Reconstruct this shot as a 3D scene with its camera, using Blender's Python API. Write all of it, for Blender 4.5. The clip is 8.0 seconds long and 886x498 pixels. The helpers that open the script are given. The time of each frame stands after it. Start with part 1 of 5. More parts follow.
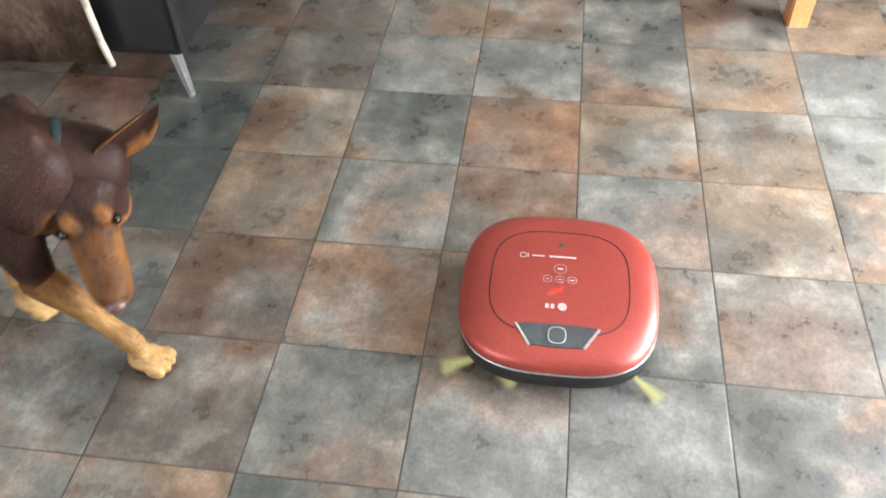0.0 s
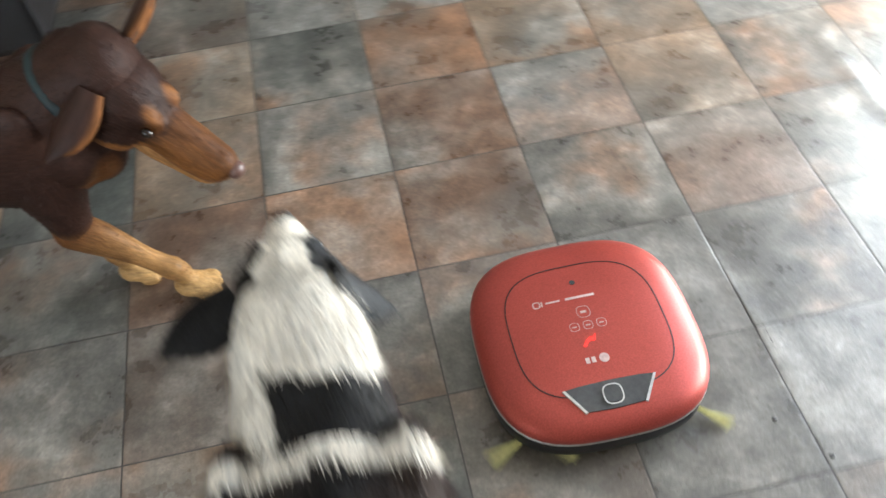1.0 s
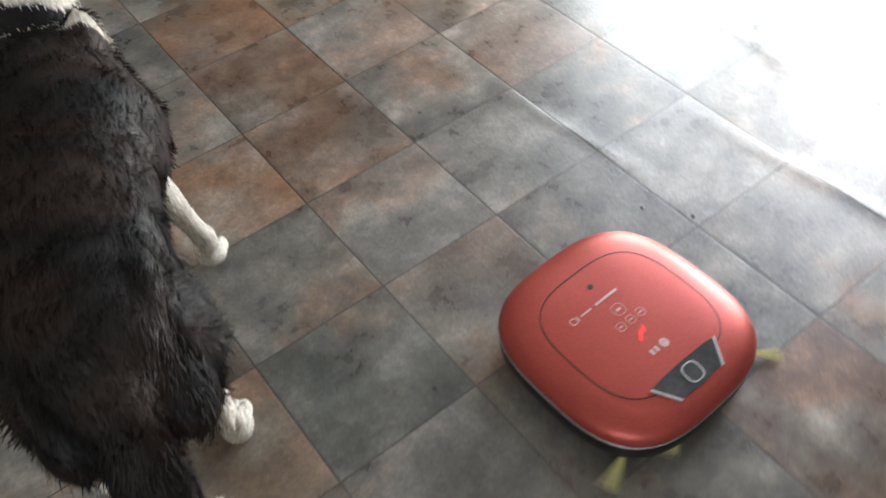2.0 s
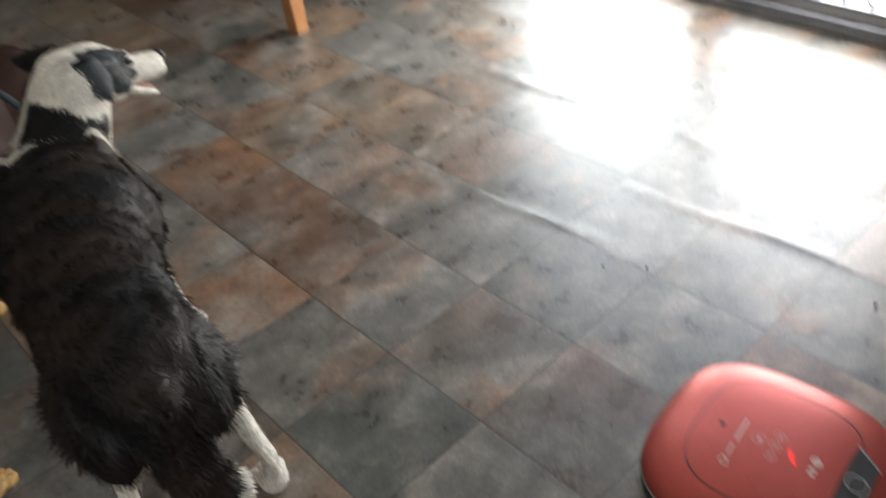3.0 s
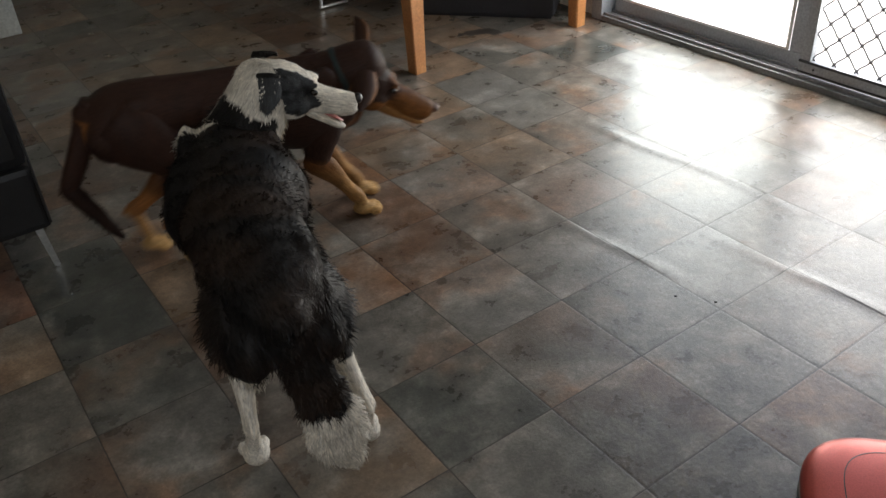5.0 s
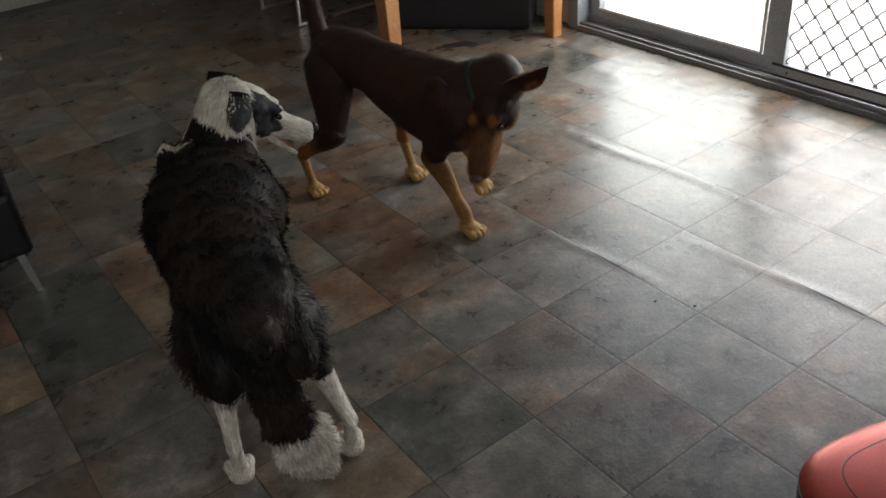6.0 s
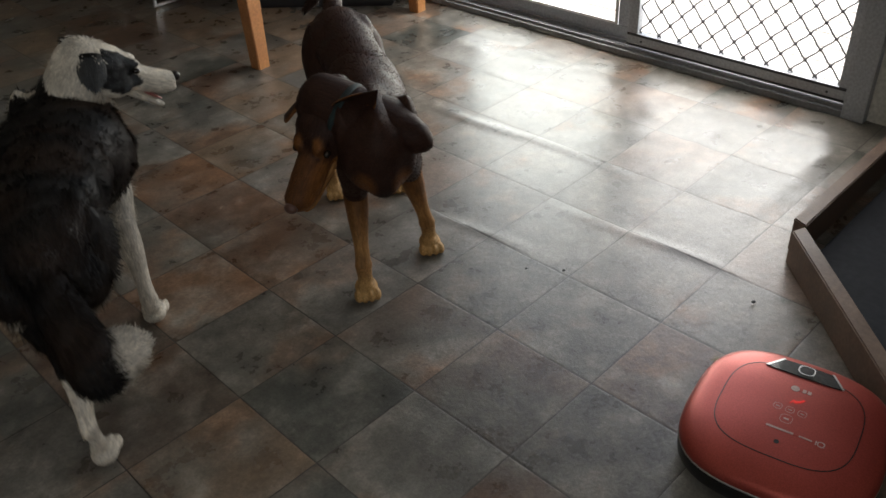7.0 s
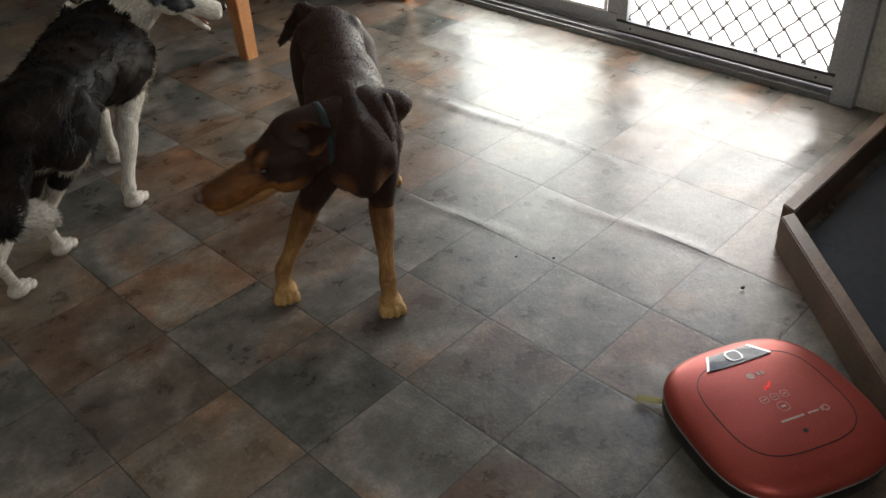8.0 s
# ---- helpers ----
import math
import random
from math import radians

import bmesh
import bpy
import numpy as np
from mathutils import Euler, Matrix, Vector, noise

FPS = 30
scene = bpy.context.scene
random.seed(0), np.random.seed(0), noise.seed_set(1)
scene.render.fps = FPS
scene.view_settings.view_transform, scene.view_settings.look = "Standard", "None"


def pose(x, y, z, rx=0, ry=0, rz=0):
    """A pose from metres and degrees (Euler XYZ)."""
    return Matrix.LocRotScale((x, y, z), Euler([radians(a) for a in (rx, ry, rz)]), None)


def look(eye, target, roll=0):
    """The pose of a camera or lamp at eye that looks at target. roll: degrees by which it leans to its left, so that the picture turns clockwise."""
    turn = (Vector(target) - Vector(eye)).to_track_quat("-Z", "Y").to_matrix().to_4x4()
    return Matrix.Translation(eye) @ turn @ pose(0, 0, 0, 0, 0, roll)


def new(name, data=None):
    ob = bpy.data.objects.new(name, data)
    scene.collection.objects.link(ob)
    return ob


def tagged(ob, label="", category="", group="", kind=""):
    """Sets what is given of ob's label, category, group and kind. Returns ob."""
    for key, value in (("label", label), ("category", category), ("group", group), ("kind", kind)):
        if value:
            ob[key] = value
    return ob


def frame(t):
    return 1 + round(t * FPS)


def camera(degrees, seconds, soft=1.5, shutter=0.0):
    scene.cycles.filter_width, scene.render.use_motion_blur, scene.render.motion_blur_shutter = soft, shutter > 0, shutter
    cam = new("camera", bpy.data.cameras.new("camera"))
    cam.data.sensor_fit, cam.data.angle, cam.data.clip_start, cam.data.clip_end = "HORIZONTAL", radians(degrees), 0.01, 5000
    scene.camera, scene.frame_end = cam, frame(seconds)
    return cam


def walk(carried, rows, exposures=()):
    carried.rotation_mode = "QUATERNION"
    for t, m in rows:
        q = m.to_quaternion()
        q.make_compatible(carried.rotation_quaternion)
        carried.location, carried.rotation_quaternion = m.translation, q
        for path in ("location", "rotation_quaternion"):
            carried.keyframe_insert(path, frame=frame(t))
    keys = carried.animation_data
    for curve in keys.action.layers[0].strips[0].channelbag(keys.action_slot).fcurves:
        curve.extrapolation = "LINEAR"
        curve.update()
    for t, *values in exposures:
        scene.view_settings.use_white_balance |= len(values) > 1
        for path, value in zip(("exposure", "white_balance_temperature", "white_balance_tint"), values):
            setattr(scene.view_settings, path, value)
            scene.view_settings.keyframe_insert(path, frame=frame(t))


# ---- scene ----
cam = camera(56.0, 8.0, soft=1.5, shutter=0.5)
PATH = [
    (0, (0.186, -0.853, 1.165), (-0.043, 0.519, -0.272), -2.4),
    (0.5, (0.125, -0.873, 1.174), (-0.078, 0.422, -0.337), -4.6),
    (1, (-0.063, -0.908, 1.16), (0.092, 0.351, -0.386), -6.2),
    (1.5, (-0.204, -0.974, 1.162), (0.272, 0.212, -0.376), -4.9),
    (1.7, (-0.284, -0.994, 1.149), (0.329, 0.123, -0.393), -3.4),
    (2.8, (-0.58, -1.225, 1.147), (0.281, -0.133, -0.29), -9.2),
    (3, (-0.612, -1.249, 1.179), (0.351, -0.027, -0.078), -8.1),
    (3.5, (-0.737, -1.359, 1.188), (0.195, 0.0, 0.054), -4.0),
    (4, (-0.796, -1.434, 1.199), (0.101, -0.04, 0.079), -4.0),
    (4.5, (-0.826, -1.408, 1.206), (0.081, -0.019, 0.087), -3.7),
    (6, (-0.807, -1.437, 1.221), (0.127, -0.046, 0.129), -5.3),
    (6.5, (-0.796, -1.448, 1.223), (0.297, -0.192, 0.116), -3.8),
    (7, (-0.789, -1.458, 1.216), (0.332, -0.268, 0.065), -3.5),
    (7.5, (-0.786, -1.459, 1.212), (0.333, -0.279, 0.047), -3.4),
    (8, (-0.782, -1.464, 1.212), (0.339, -0.294, 0.041), -3.8),
]

# ---- light ----
walk(cam, [(t, look(eye, target, roll)) for t, eye, target, roll in PATH],
     exposures=[(0.0, 3.85, 6200, 7), (0.5, 3.8, 6200, 7), (1.0, 3.35, 6250, 7), (1.7, 2.85, 6350, 9), (2.8, 2.65, 6500, 10), (3.5, 1.9, 6600, 10), (4.7, 1.7, 6700, 10), (6.0, 1.45, 6750, 10), (6.5, 1.3, 6800, 10), (8.0, 1.62, 6950, 10)])

world = bpy.data.worlds.new("sky")
scene.world = world
world.use_nodes = True
wn = world.node_tree
bg = wn.nodes["Background"]
sky = wn.nodes.new("ShaderNodeTexSky")
sky.sky_type = "NISHITA"
sky.sun_disc = False
sky.sun_elevation = radians(56)
sky.sun_rotation = radians(2)
sky.air_density, sky.dust_density, sky.ozone_density = 1.2, 4.0, 1.0
wn.links.new(sky.outputs[0], bg.inputs[0])
bg.inputs[1].default_value = 0.15
sun_data = bpy.data.lights.new("sun", "SUN")
sun_data.energy, sun_data.angle, sun_data.color = 2.2, radians(10), (1.0, 0.97, 0.92)
sun = new("sun", sun_data)
sun.matrix_world = look((0.2, 5.0, 7.4), (0, 0, 0))
# fill lamp added in the assumed, unseen window to lift the room's left
side = bpy.data.lights.new("window_fill", "AREA")
side.shape, side.size, side.size_y, side.energy, side.color = "RECTANGLE", 1.5, 1.0, 3.8, (1.0, 0.97, 0.93)
side_ob = new("window_fill", side)
side_ob.matrix_world = look((-1.7, -2.31, 1.5), (-0.9, 0.6, 0.0))
# daylight of the wide sky in the door's two openings
for lamp_y, lamp_w, lamp_e in ((0.645, 0.80, 5.6), (-0.235, 0.74, 6.3)):
    portal = bpy.data.lights.new("door_daylight", "AREA")
    portal.shape, portal.size, portal.size_y, portal.energy = "RECTANGLE", lamp_w, 0.78, lamp_e
    portal.color = (1.0, 0.985, 0.95)
    new("door_daylight", portal).matrix_world = look((1.87, lamp_y, 0.54), (0.0, lamp_y - 0.1, 0.42))


# ---- materials ----
def mat(name):
    m = bpy.data.materials.new(name)
    m.use_nodes = True
    return m, m.node_tree, m.node_tree.nodes["Principled BSDF"]


def node(nt, kind, **sets):
    n = nt.nodes.new("ShaderNode" + kind)
    for k, v in sets.items():
        if k in n.inputs:
            n.inputs[k].default_value = v
    return n


def ramp(nt, fac, stops):
    r = nt.nodes.new("ShaderNodeValToRGB")
    el = r.color_ramp.elements
    while len(el) < len(stops):
        el.new(0.5)
    for e, (p, c) in zip(el, stops):
        e.position, e.color = p, (*c, 1) if len(c) == 3 else c
    nt.links.new(fac, r.inputs[0])
    return r.outputs[0]


def grey(v):
    return (v, v, v)


def mix(nt, fac, a, b, mode="MIX"):
    m = nt.nodes.new("ShaderNodeMix")
    m.data_type, m.blend_type = "RGBA", mode
    for sock, v in ((m.inputs[0], fac), (m.inputs[6], a), (m.inputs[7], b)):
        if hasattr(v, "is_output"):
            nt.links.new(v, sock)
        elif isinstance(v, (int, float)):
            sock.default_value = v
        else:
            sock.default_value = (*v, 1)
    return m.outputs[2]


def add_bump(nt, bsdf, height, strength, dist=0.002):
    b = node(nt, "Bump", Strength=strength, Distance=dist)
    nt.links.new(height, b.inputs["Height"])
    nt.links.new(b.outputs[0], bsdf.inputs["Normal"])


def surface(name, a, b, rough=(0.4, 0.6), scale=6.0, fine=60.0, metal=0.0, bump=0.15, dist=0.002, spec=0.5):
    """Two tones mixed by noise at two scales, uneven gloss and a fine relief."""
    m, nt, bsdf = mat(name)
    co = node(nt, "TexCoord")
    n1 = node(nt, "TexNoise", Scale=scale, Detail=5.0, Roughness=0.6)
    n2 = node(nt, "TexNoise", Scale=fine, Detail=3.0)
    for n in (n1, n2):
        nt.links.new(co.outputs["Object"], n.inputs["Vector"])
    c1 = ramp(nt, n1.outputs[0], [(0.35, a), (0.65, b)])
    c2 = ramp(nt, n2.outputs[0], [(0.3, grey(0.8)), (0.7, grey(1.12))])
    nt.links.new(mix(nt, 1.0, c1, c2, "MULTIPLY"), bsdf.inputs["Base Color"])
    nt.links.new(ramp(nt, n1.outputs[0], [(0.3, grey(rough[0])), (0.7, grey(rough[1]))]), bsdf.inputs["Roughness"])
    bsdf.inputs["Metallic"].default_value = metal
    bsdf.inputs["Specular IOR Level"].default_value = spec
    add_bump(nt, bsdf, n2.outputs[0], bump, dist)
    return m


def make_tile_material():
    m, nt, bsdf = mat("slate_print_vinyl")
    info = node(nt, "ObjectInfo")
    geo = node(nt, "NewGeometry")
    shift = node(nt, "VectorMath")
    shift.operation = "MULTIPLY_ADD"
    nt.links.new(info.outputs["Random"], shift.inputs[0])
    shift.inputs[1].default_value = (37.0, 91.0, 13.0)
    nt.links.new(geo.outputs["Position"], shift.inputs[2])
    tone = node(nt, "TexNoise", Scale=3.6, Detail=3.0, Roughness=0.5)
    vein = node(nt, "TexNoise", Scale=3.0, Detail=4.0, Roughness=0.55)
    mid = node(nt, "TexNoise", Scale=11.0, Detail=7.0, Roughness=0.62)
    grain = node(nt, "TexNoise", Scale=42.0, Detail=6.0, Roughness=0.7)
    fine = node(nt, "TexNoise", Scale=150.0, Detail=4.0, Roughness=0.7)
    for n in (tone, vein, mid, grain, fine):
        nt.links.new(shift.outputs[0], n.inputs["Vector"])
    # other stone tones that drift over each tile in soft clouds
    other = ramp(nt, vein.outputs[0], [(0.30, (0.150, 0.138, 0.118)), (0.42, (0.105, 0.102, 0.090)), (0.52, (0.235, 0.215, 0.185)), (0.60, (0.215, 0.132, 0.085)), (0.70, (0.125, 0.078, 0.055))])
    edge = mix(nt, 0.20, tone.outputs[0], mid.outputs[0])
    fac = ramp(nt, edge, [(0.41, grey(0.0)), (0.51, grey(0.5)), (0.61, grey(0.92))])
    c = mix(nt, fac, info.outputs["Color"], other)
    c = mix(nt, 1.0, c, ramp(nt, mid.outputs[0], [(0.30, grey(0.60)), (0.42, grey(0.74)), (0.52, grey(0.95)), (0.60, grey(1.20)), (0.72, grey(1.6))]), "MULTIPLY")
    # brushed grain, stronger in some clouds than in others
    grains = ramp(nt, grain.outputs[0], [(0.25, grey(0.80)), (0.46, grey(0.94)), (0.56, grey(1.08)), (0.70, grey(1.5))])
    where = ramp(nt, vein.outputs[0], [(0.38, grey(0.6)), (0.50, grey(0.45)), (0.62, grey(0.75))])
    c = mix(nt, where, c, mix(nt, 1.0, c, grains, "MULTIPLY"))
    c = mix(nt, 1.0, c, ramp(nt, fine.outputs[0], [(0.34, grey(0.80)), (0.66, grey(1.18))]), "MULTIPLY")
    nt.links.new(c, bsdf.inputs["Base Color"])
    nt.links.new(ramp(nt, mid.outputs[0], [(0.3, grey(0.25)), (0.7, grey(0.36))]), bsdf.inputs["Roughness"])
    bsdf.inputs["Specular IOR Level"].default_value = 0.6
    h = mix(nt, 0.4, grain.outputs[0], fine.outputs[0])
    add_bump(nt, bsdf, h, 0.62, 0.0019)
    return m


def make_coat_material():
    """Glossy hair: the coat's own colour, streaked along the limb, with a fine relief of strands."""
    m, nt, bsdf = mat("dog_coat")
    at = node(nt, "Attribute")
    at.attribute_name = "coat"
    isl = node(nt, "NewGeometry")
    co = node(nt, "TexCoord")
    comb = node(nt, "Mapping")
    comb.inputs["Scale"].default_value = (0.16, 1.0, 1.0)
    nt.links.new(co.outputs["Object"], comb.inputs["Vector"])
    strand = node(nt, "TexNoise", Scale=260.0, Detail=3.0, Roughness=0.6, Distortion=0.4)
    patch = node(nt, "TexNoise", Scale=26.0, Detail=3.0)
    nt.links.new(comb.outputs[0], strand.inputs["Vector"])
    nt.links.new(co.outputs["Object"], patch.inputs["Vector"])
    v = ramp(nt, isl.outputs["Random Per Island"], [(0.0, grey(0.7)), (1.0, grey(1.2))])
    c = mix(nt, 1.0, at.outputs["Color"], v, "MULTIPLY")
    c = mix(nt, 1.0, c, ramp(nt, strand.outputs[0], [(0.3, grey(0.62)), (0.7, grey(1.3))]), "MULTIPLY")
    c = mix(nt, 1.0, c, ramp(nt, patch.outputs[0], [(0.3, grey(0.8)), (0.7, grey(1.18))]), "MULTIPLY")
    nt.links.new(c, bsdf.inputs["Base Color"])
    nt.links.new(ramp(nt, patch.outputs[0], [(0.3, grey(0.48)), (0.7, grey(0.64))]), bsdf.inputs["Roughness"])
    bsdf.inputs["Specular IOR Level"].default_value = 0.17
    add_bump(nt, bsdf, strand.outputs[0], 0.5, 0.0016)
    return m


TILE = make_tile_material()
COAT = make_coat_material()
GROUT = surface("vinyl_joint", (0.040, 0.035, 0.031), (0.07, 0.062, 0.055), (0.30, 0.42), 9, 80, bump=0.3, spec=0.6)
PAINT = surface("wall_paint", (0.56, 0.54, 0.49), (0.63, 0.61, 0.56), (0.6, 0.75), 2, 90, bump=0.08)
CEIL = surface("ceiling_paint", (0.72, 0.71, 0.68), (0.78, 0.77, 0.74), (0.7, 0.85), 2, 90, bump=0.05)
ALU = surface("grey_aluminium", (0.36, 0.38, 0.41), (0.44, 0.46, 0.49), (0.34, 0.46), 3, 120, metal=0.35, bump=0.04)
# sill grey darkened in its colour to offset the strong door lamps
SILLM = surface("darkened_sill", (0.17, 0.175, 0.185), (0.26, 0.265, 0.28), (0.45, 0.6), 6, 90, metal=0.3, bump=0.1)
ALU_DARK = surface("dark_track", (0.03, 0.03, 0.033), (0.05, 0.05, 0.055), (0.5, 0.6), 5, 90, bump=0.1)
WIRE = surface("grille_paint", (0.06, 0.062, 0.066), (0.09, 0.092, 0.096), (0.45, 0.6), 9, 150, metal=0.2, bump=0.05)
DECKM = surface("weathered_deck_paint", (0.60, 0.58, 0.54), (0.74, 0.72, 0.69), (0.55, 0.7), 4, 60, bump=0.2)
EARTH = surface("dry_lawn", (0.13, 0.14, 0.06), (0.22, 0.20, 0.10), (0.8, 0.95), 1.5, 30, bump=0.6, dist=0.02)
PINE = surface("varnished_pine", (0.42, 0.17, 0.06), (0.52, 0.24, 0.09), (0.3, 0.42), 7, 120, bump=0.1)
HEARTHW = surface("worn_brown_timber", (0.10, 0.062, 0.042), (0.19, 0.125, 0.09), (0.38, 0.55), 8, 110, bump=0.2)
SLATE = surface("dark_hearth_slate", (0.012, 0.015, 0.021), (0.024, 0.028, 0.036), (0.65, 0.8), 7, 60, bump=0.3, spec=0.2)
NAVY = surface("dark_blue_cloth", (0.012, 0.016, 0.026), (0.022, 0.028, 0.042), (0.75, 0.9), 5, 200, bump=0.35)
LEATHER = surface("black_leather", (0.010, 0.010, 0.011), (0.018, 0.018, 0.020), (0.32, 0.46), 6, 160, bump=0.25)
CHROME = surface("brushed_chrome", (0.78, 0.78, 0.78), (0.86, 0.86, 0.86), (0.26, 0.38), 8, 90, metal=0.9, bump=0.02)
THROW = surface("brown_plush", (0.10, 0.055, 0.034), (0.26, 0.165, 0.115), (0.8, 0.95), 9, 60, bump=0.9, dist=0.006)
HEM = surface("cream_hem", (0.55, 0.45, 0.36), (0.65, 0.55, 0.45), (0.7, 0.85), 12, 120, bump=0.3)
BOXM = surface("pale_carton", (0.50, 0.53, 0.52), (0.60, 0.62, 0.60), (0.5, 0.7), 5, 90, bump=0.1)
CABM = surface("dark_box_panel", (0.018, 0.018, 0.022), (0.03, 0.03, 0.036), (0.4, 0.55), 6, 90, bump=0.15)
RED = surface("red_metallic_shell", (0.37, 0.062, 0.048), (0.42, 0.072, 0.055), (0.34, 0.42), 5, 400, metal=0.5, bump=0.01)
BLACKP = surface("black_plastic", (0.010, 0.010, 0.011), (0.016, 0.016, 0.018), (0.3, 0.45), 9, 150, bump=0.05)
GREYP = surface("smoked_plastic", (0.045, 0.047, 0.05), (0.065, 0.067, 0.07), (0.14, 0.22), 9, 150, bump=0.02)
SILVER = surface("silver_trim", (0.50, 0.50, 0.50), (0.60, 0.60, 0.60), (0.30, 0.40), 9, 150, metal=0.9, bump=0.02)
BRISTLE = surface("yellow_bristle", (0.58, 0.55, 0.22), (0.68, 0.65, 0.32), (0.45, 0.6), 20, 200, bump=0.1)
PRINT = surface("pale_print", (0.50, 0.36, 0.33), (0.56, 0.42, 0.39), (0.4, 0.5), 20, 200, bump=0.02)
NOSEM = surface("dog_nose", (0.010, 0.008, 0.008), (0.018, 0.014, 0.013), (0.28, 0.4), 30, 300, bump=0.4)
NOSEB = surface("brown_dog_nose", (0.10, 0.05, 0.04), (0.13, 0.07, 0.055), (0.3, 0.42), 30, 300, bump=0.4)
EYEM = surface("dog_eye", (0.012, 0.008, 0.006), (0.02, 0.012, 0.008), (0.06, 0.1), 30, 300, bump=0.0)
TONGUE = surface("dog_tongue", (0.42, 0.15, 0.14), (0.50, 0.20, 0.18), (0.3, 0.4), 30, 200, bump=0.2)
COLLARM = surface("teal_webbing", (0.006, 0.016, 0.018), (0.010, 0.030, 0.032), (0.6, 0.75), 30, 400, bump=0.3)

m_led, nt, bs = mat("red_display")
bs.inputs["Base Color"].default_value = (0.3, 0.01, 0.01, 1)
bs.inputs["Emission Color"].default_value = (1.0, 0.02, 0.01, 1)
bs.inputs["Emission Strength"].default_value = 0.22
LED = m_led
m_gl, nt, bs = mat("window_glass")
nt.nodes.remove(bs)
clear, shine, both = node(nt, "BsdfTransparent"), node(nt, "BsdfGlossy"), node(nt, "MixShader")
clear.inputs["Color"].default_value = (0.96, 0.98, 0.97, 1)
shine.inputs["Roughness"].default_value = 0.02
both.inputs[0].default_value = 0.05
nt.links.new(clear.outputs[0], both.inputs[1])
nt.links.new(shine.outputs[0], both.inputs[2])
nt.links.new(both.outputs[0], nt.nodes["Material Output"].inputs["Surface"])
GLASS = m_gl


# ---- mesh helpers ----
def box(bm, a, b, bevel=0.0):
    """A box from corner a to corner b, with its edges rounded."""
    lo, hi = Vector(a), Vector(b)
    made = bmesh.ops.create_cube(bm, size=1.0)["verts"]
    for v in made:
        v.co = Vector([(lo[i] + hi[i]) / 2 + v.co[i] * (hi[i] - lo[i]) for i in range(3)])
    if bevel:
        edges = list({e for v in made for e in v.link_edges})
        bmesh.ops.bevel(bm, geom=edges, offset=bevel, segments=2, profile=0.6, affect="EDGES")
    return bm


def boxes(*rows, bevel=0.0):
    bm = bmesh.new()
    for a, b in rows:
        box(bm, a, b, bevel)
    return bm


def mesh_of(name, bm, material, smooth=False):
    me = bpy.data.meshes.new(name)
    bmesh.ops.recalc_face_normals(bm, faces=bm.faces)
    bm.to_mesh(me)
    bm.free()
    me.materials.append(material)
    if smooth:
        for p in me.polygons:
            p.use_smooth = True
    return me


def part(name, bm, material, parent, label="", smooth=False):
    ob = new(name, mesh_of(name, bm, material, smooth))
    ob.parent = parent
    return tagged(ob, label)


def thing(name, label, category, m=None, group=""):
    ob = tagged(new(name), label, category, group)
    ob.matrix_world = m or Matrix()
    return ob


def solid(name, bm, material, label="", category="", kind="", smooth=False):
    return tagged(new(name, mesh_of(name, bm, material, smooth)), label, category, "", kind)


def rod(bm, a, b, r0, r1=None, n=10):
    a, b = Vector(a), Vector(b)
    d = b - a
    m = Matrix.Translation((a + b) / 2) @ d.to_track_quat("Z", "Y").to_matrix().to_4x4()
    bmesh.ops.create_cone(bm, cap_ends=True, segments=n, radius1=r0, radius2=r0 if r1 is None else r1, depth=d.length, matrix=m)
    return bm


# ---- room ----
DOOR_X, Y0, Y1, DOOR_H = 1.70, -0.64, 1.10, 2.08
X_W, Y_S, Y_N, CEIL_Z = -3.0, -2.2, 3.7, 2.4
solid("wall_north", boxes(((X_W, Y_N, -0.1), (DOOR_X + 0.2, Y_N + 0.12, CEIL_Z))), PAINT, "plain cream-painted wall in deep shade", "wall", "structure")
solid("wall_south", boxes(((X_W, Y_S - 0.12, -0.1), (-2.5, Y_S, CEIL_Z)), ((-0.9, Y_S - 0.12, -0.1), (DOOR_X + 0.2, Y_S, CEIL_Z)), ((-2.5, Y_S - 0.12, -0.1), (-0.9, Y_S, 0.95)), ((-2.5, Y_S - 0.12, 2.05), (-0.9, Y_S, CEIL_Z))), PAINT, "plain cream-painted wall in shade", "wall", "structure")
solid("wall_west", boxes(((X_W - 0.12, Y_S - 0.12, -0.1), (X_W, Y_N + 0.12, CEIL_Z))), PAINT, "plain cream-painted wall in shade", "wall", "structure")
solid("wall_east", boxes(((DOOR_X + 0.03, Y_S, -0.1), (DOOR_X + 0.2, Y0 - 0.07, CEIL_Z)), ((DOOR_X + 0.03, Y1 + 0.06, -0.1), (DOOR_X + 0.2, Y_N, CEIL_Z)),
      ((DOOR_X + 0.03, Y0 - 0.07, DOOR_H + 0.06), (DOOR_X + 0.2, Y1 + 0.06, CEIL_Z))), PAINT, "cream-painted wall around the sliding glass door", "wall", "structure")
solid("ceiling", boxes(((X_W - 0.1, Y_S - 0.1, CEIL_Z), (DOOR_X + 0.2, Y_N + 0.1, CEIL_Z + 0.1))), CEIL, "plain white ceiling", "ceiling", "structure")
solid("ground", boxes(((-60, -60, -0.40), (60, 60, -0.30))), EARTH, "dry lawn that reaches away outside", "ground", "structure")


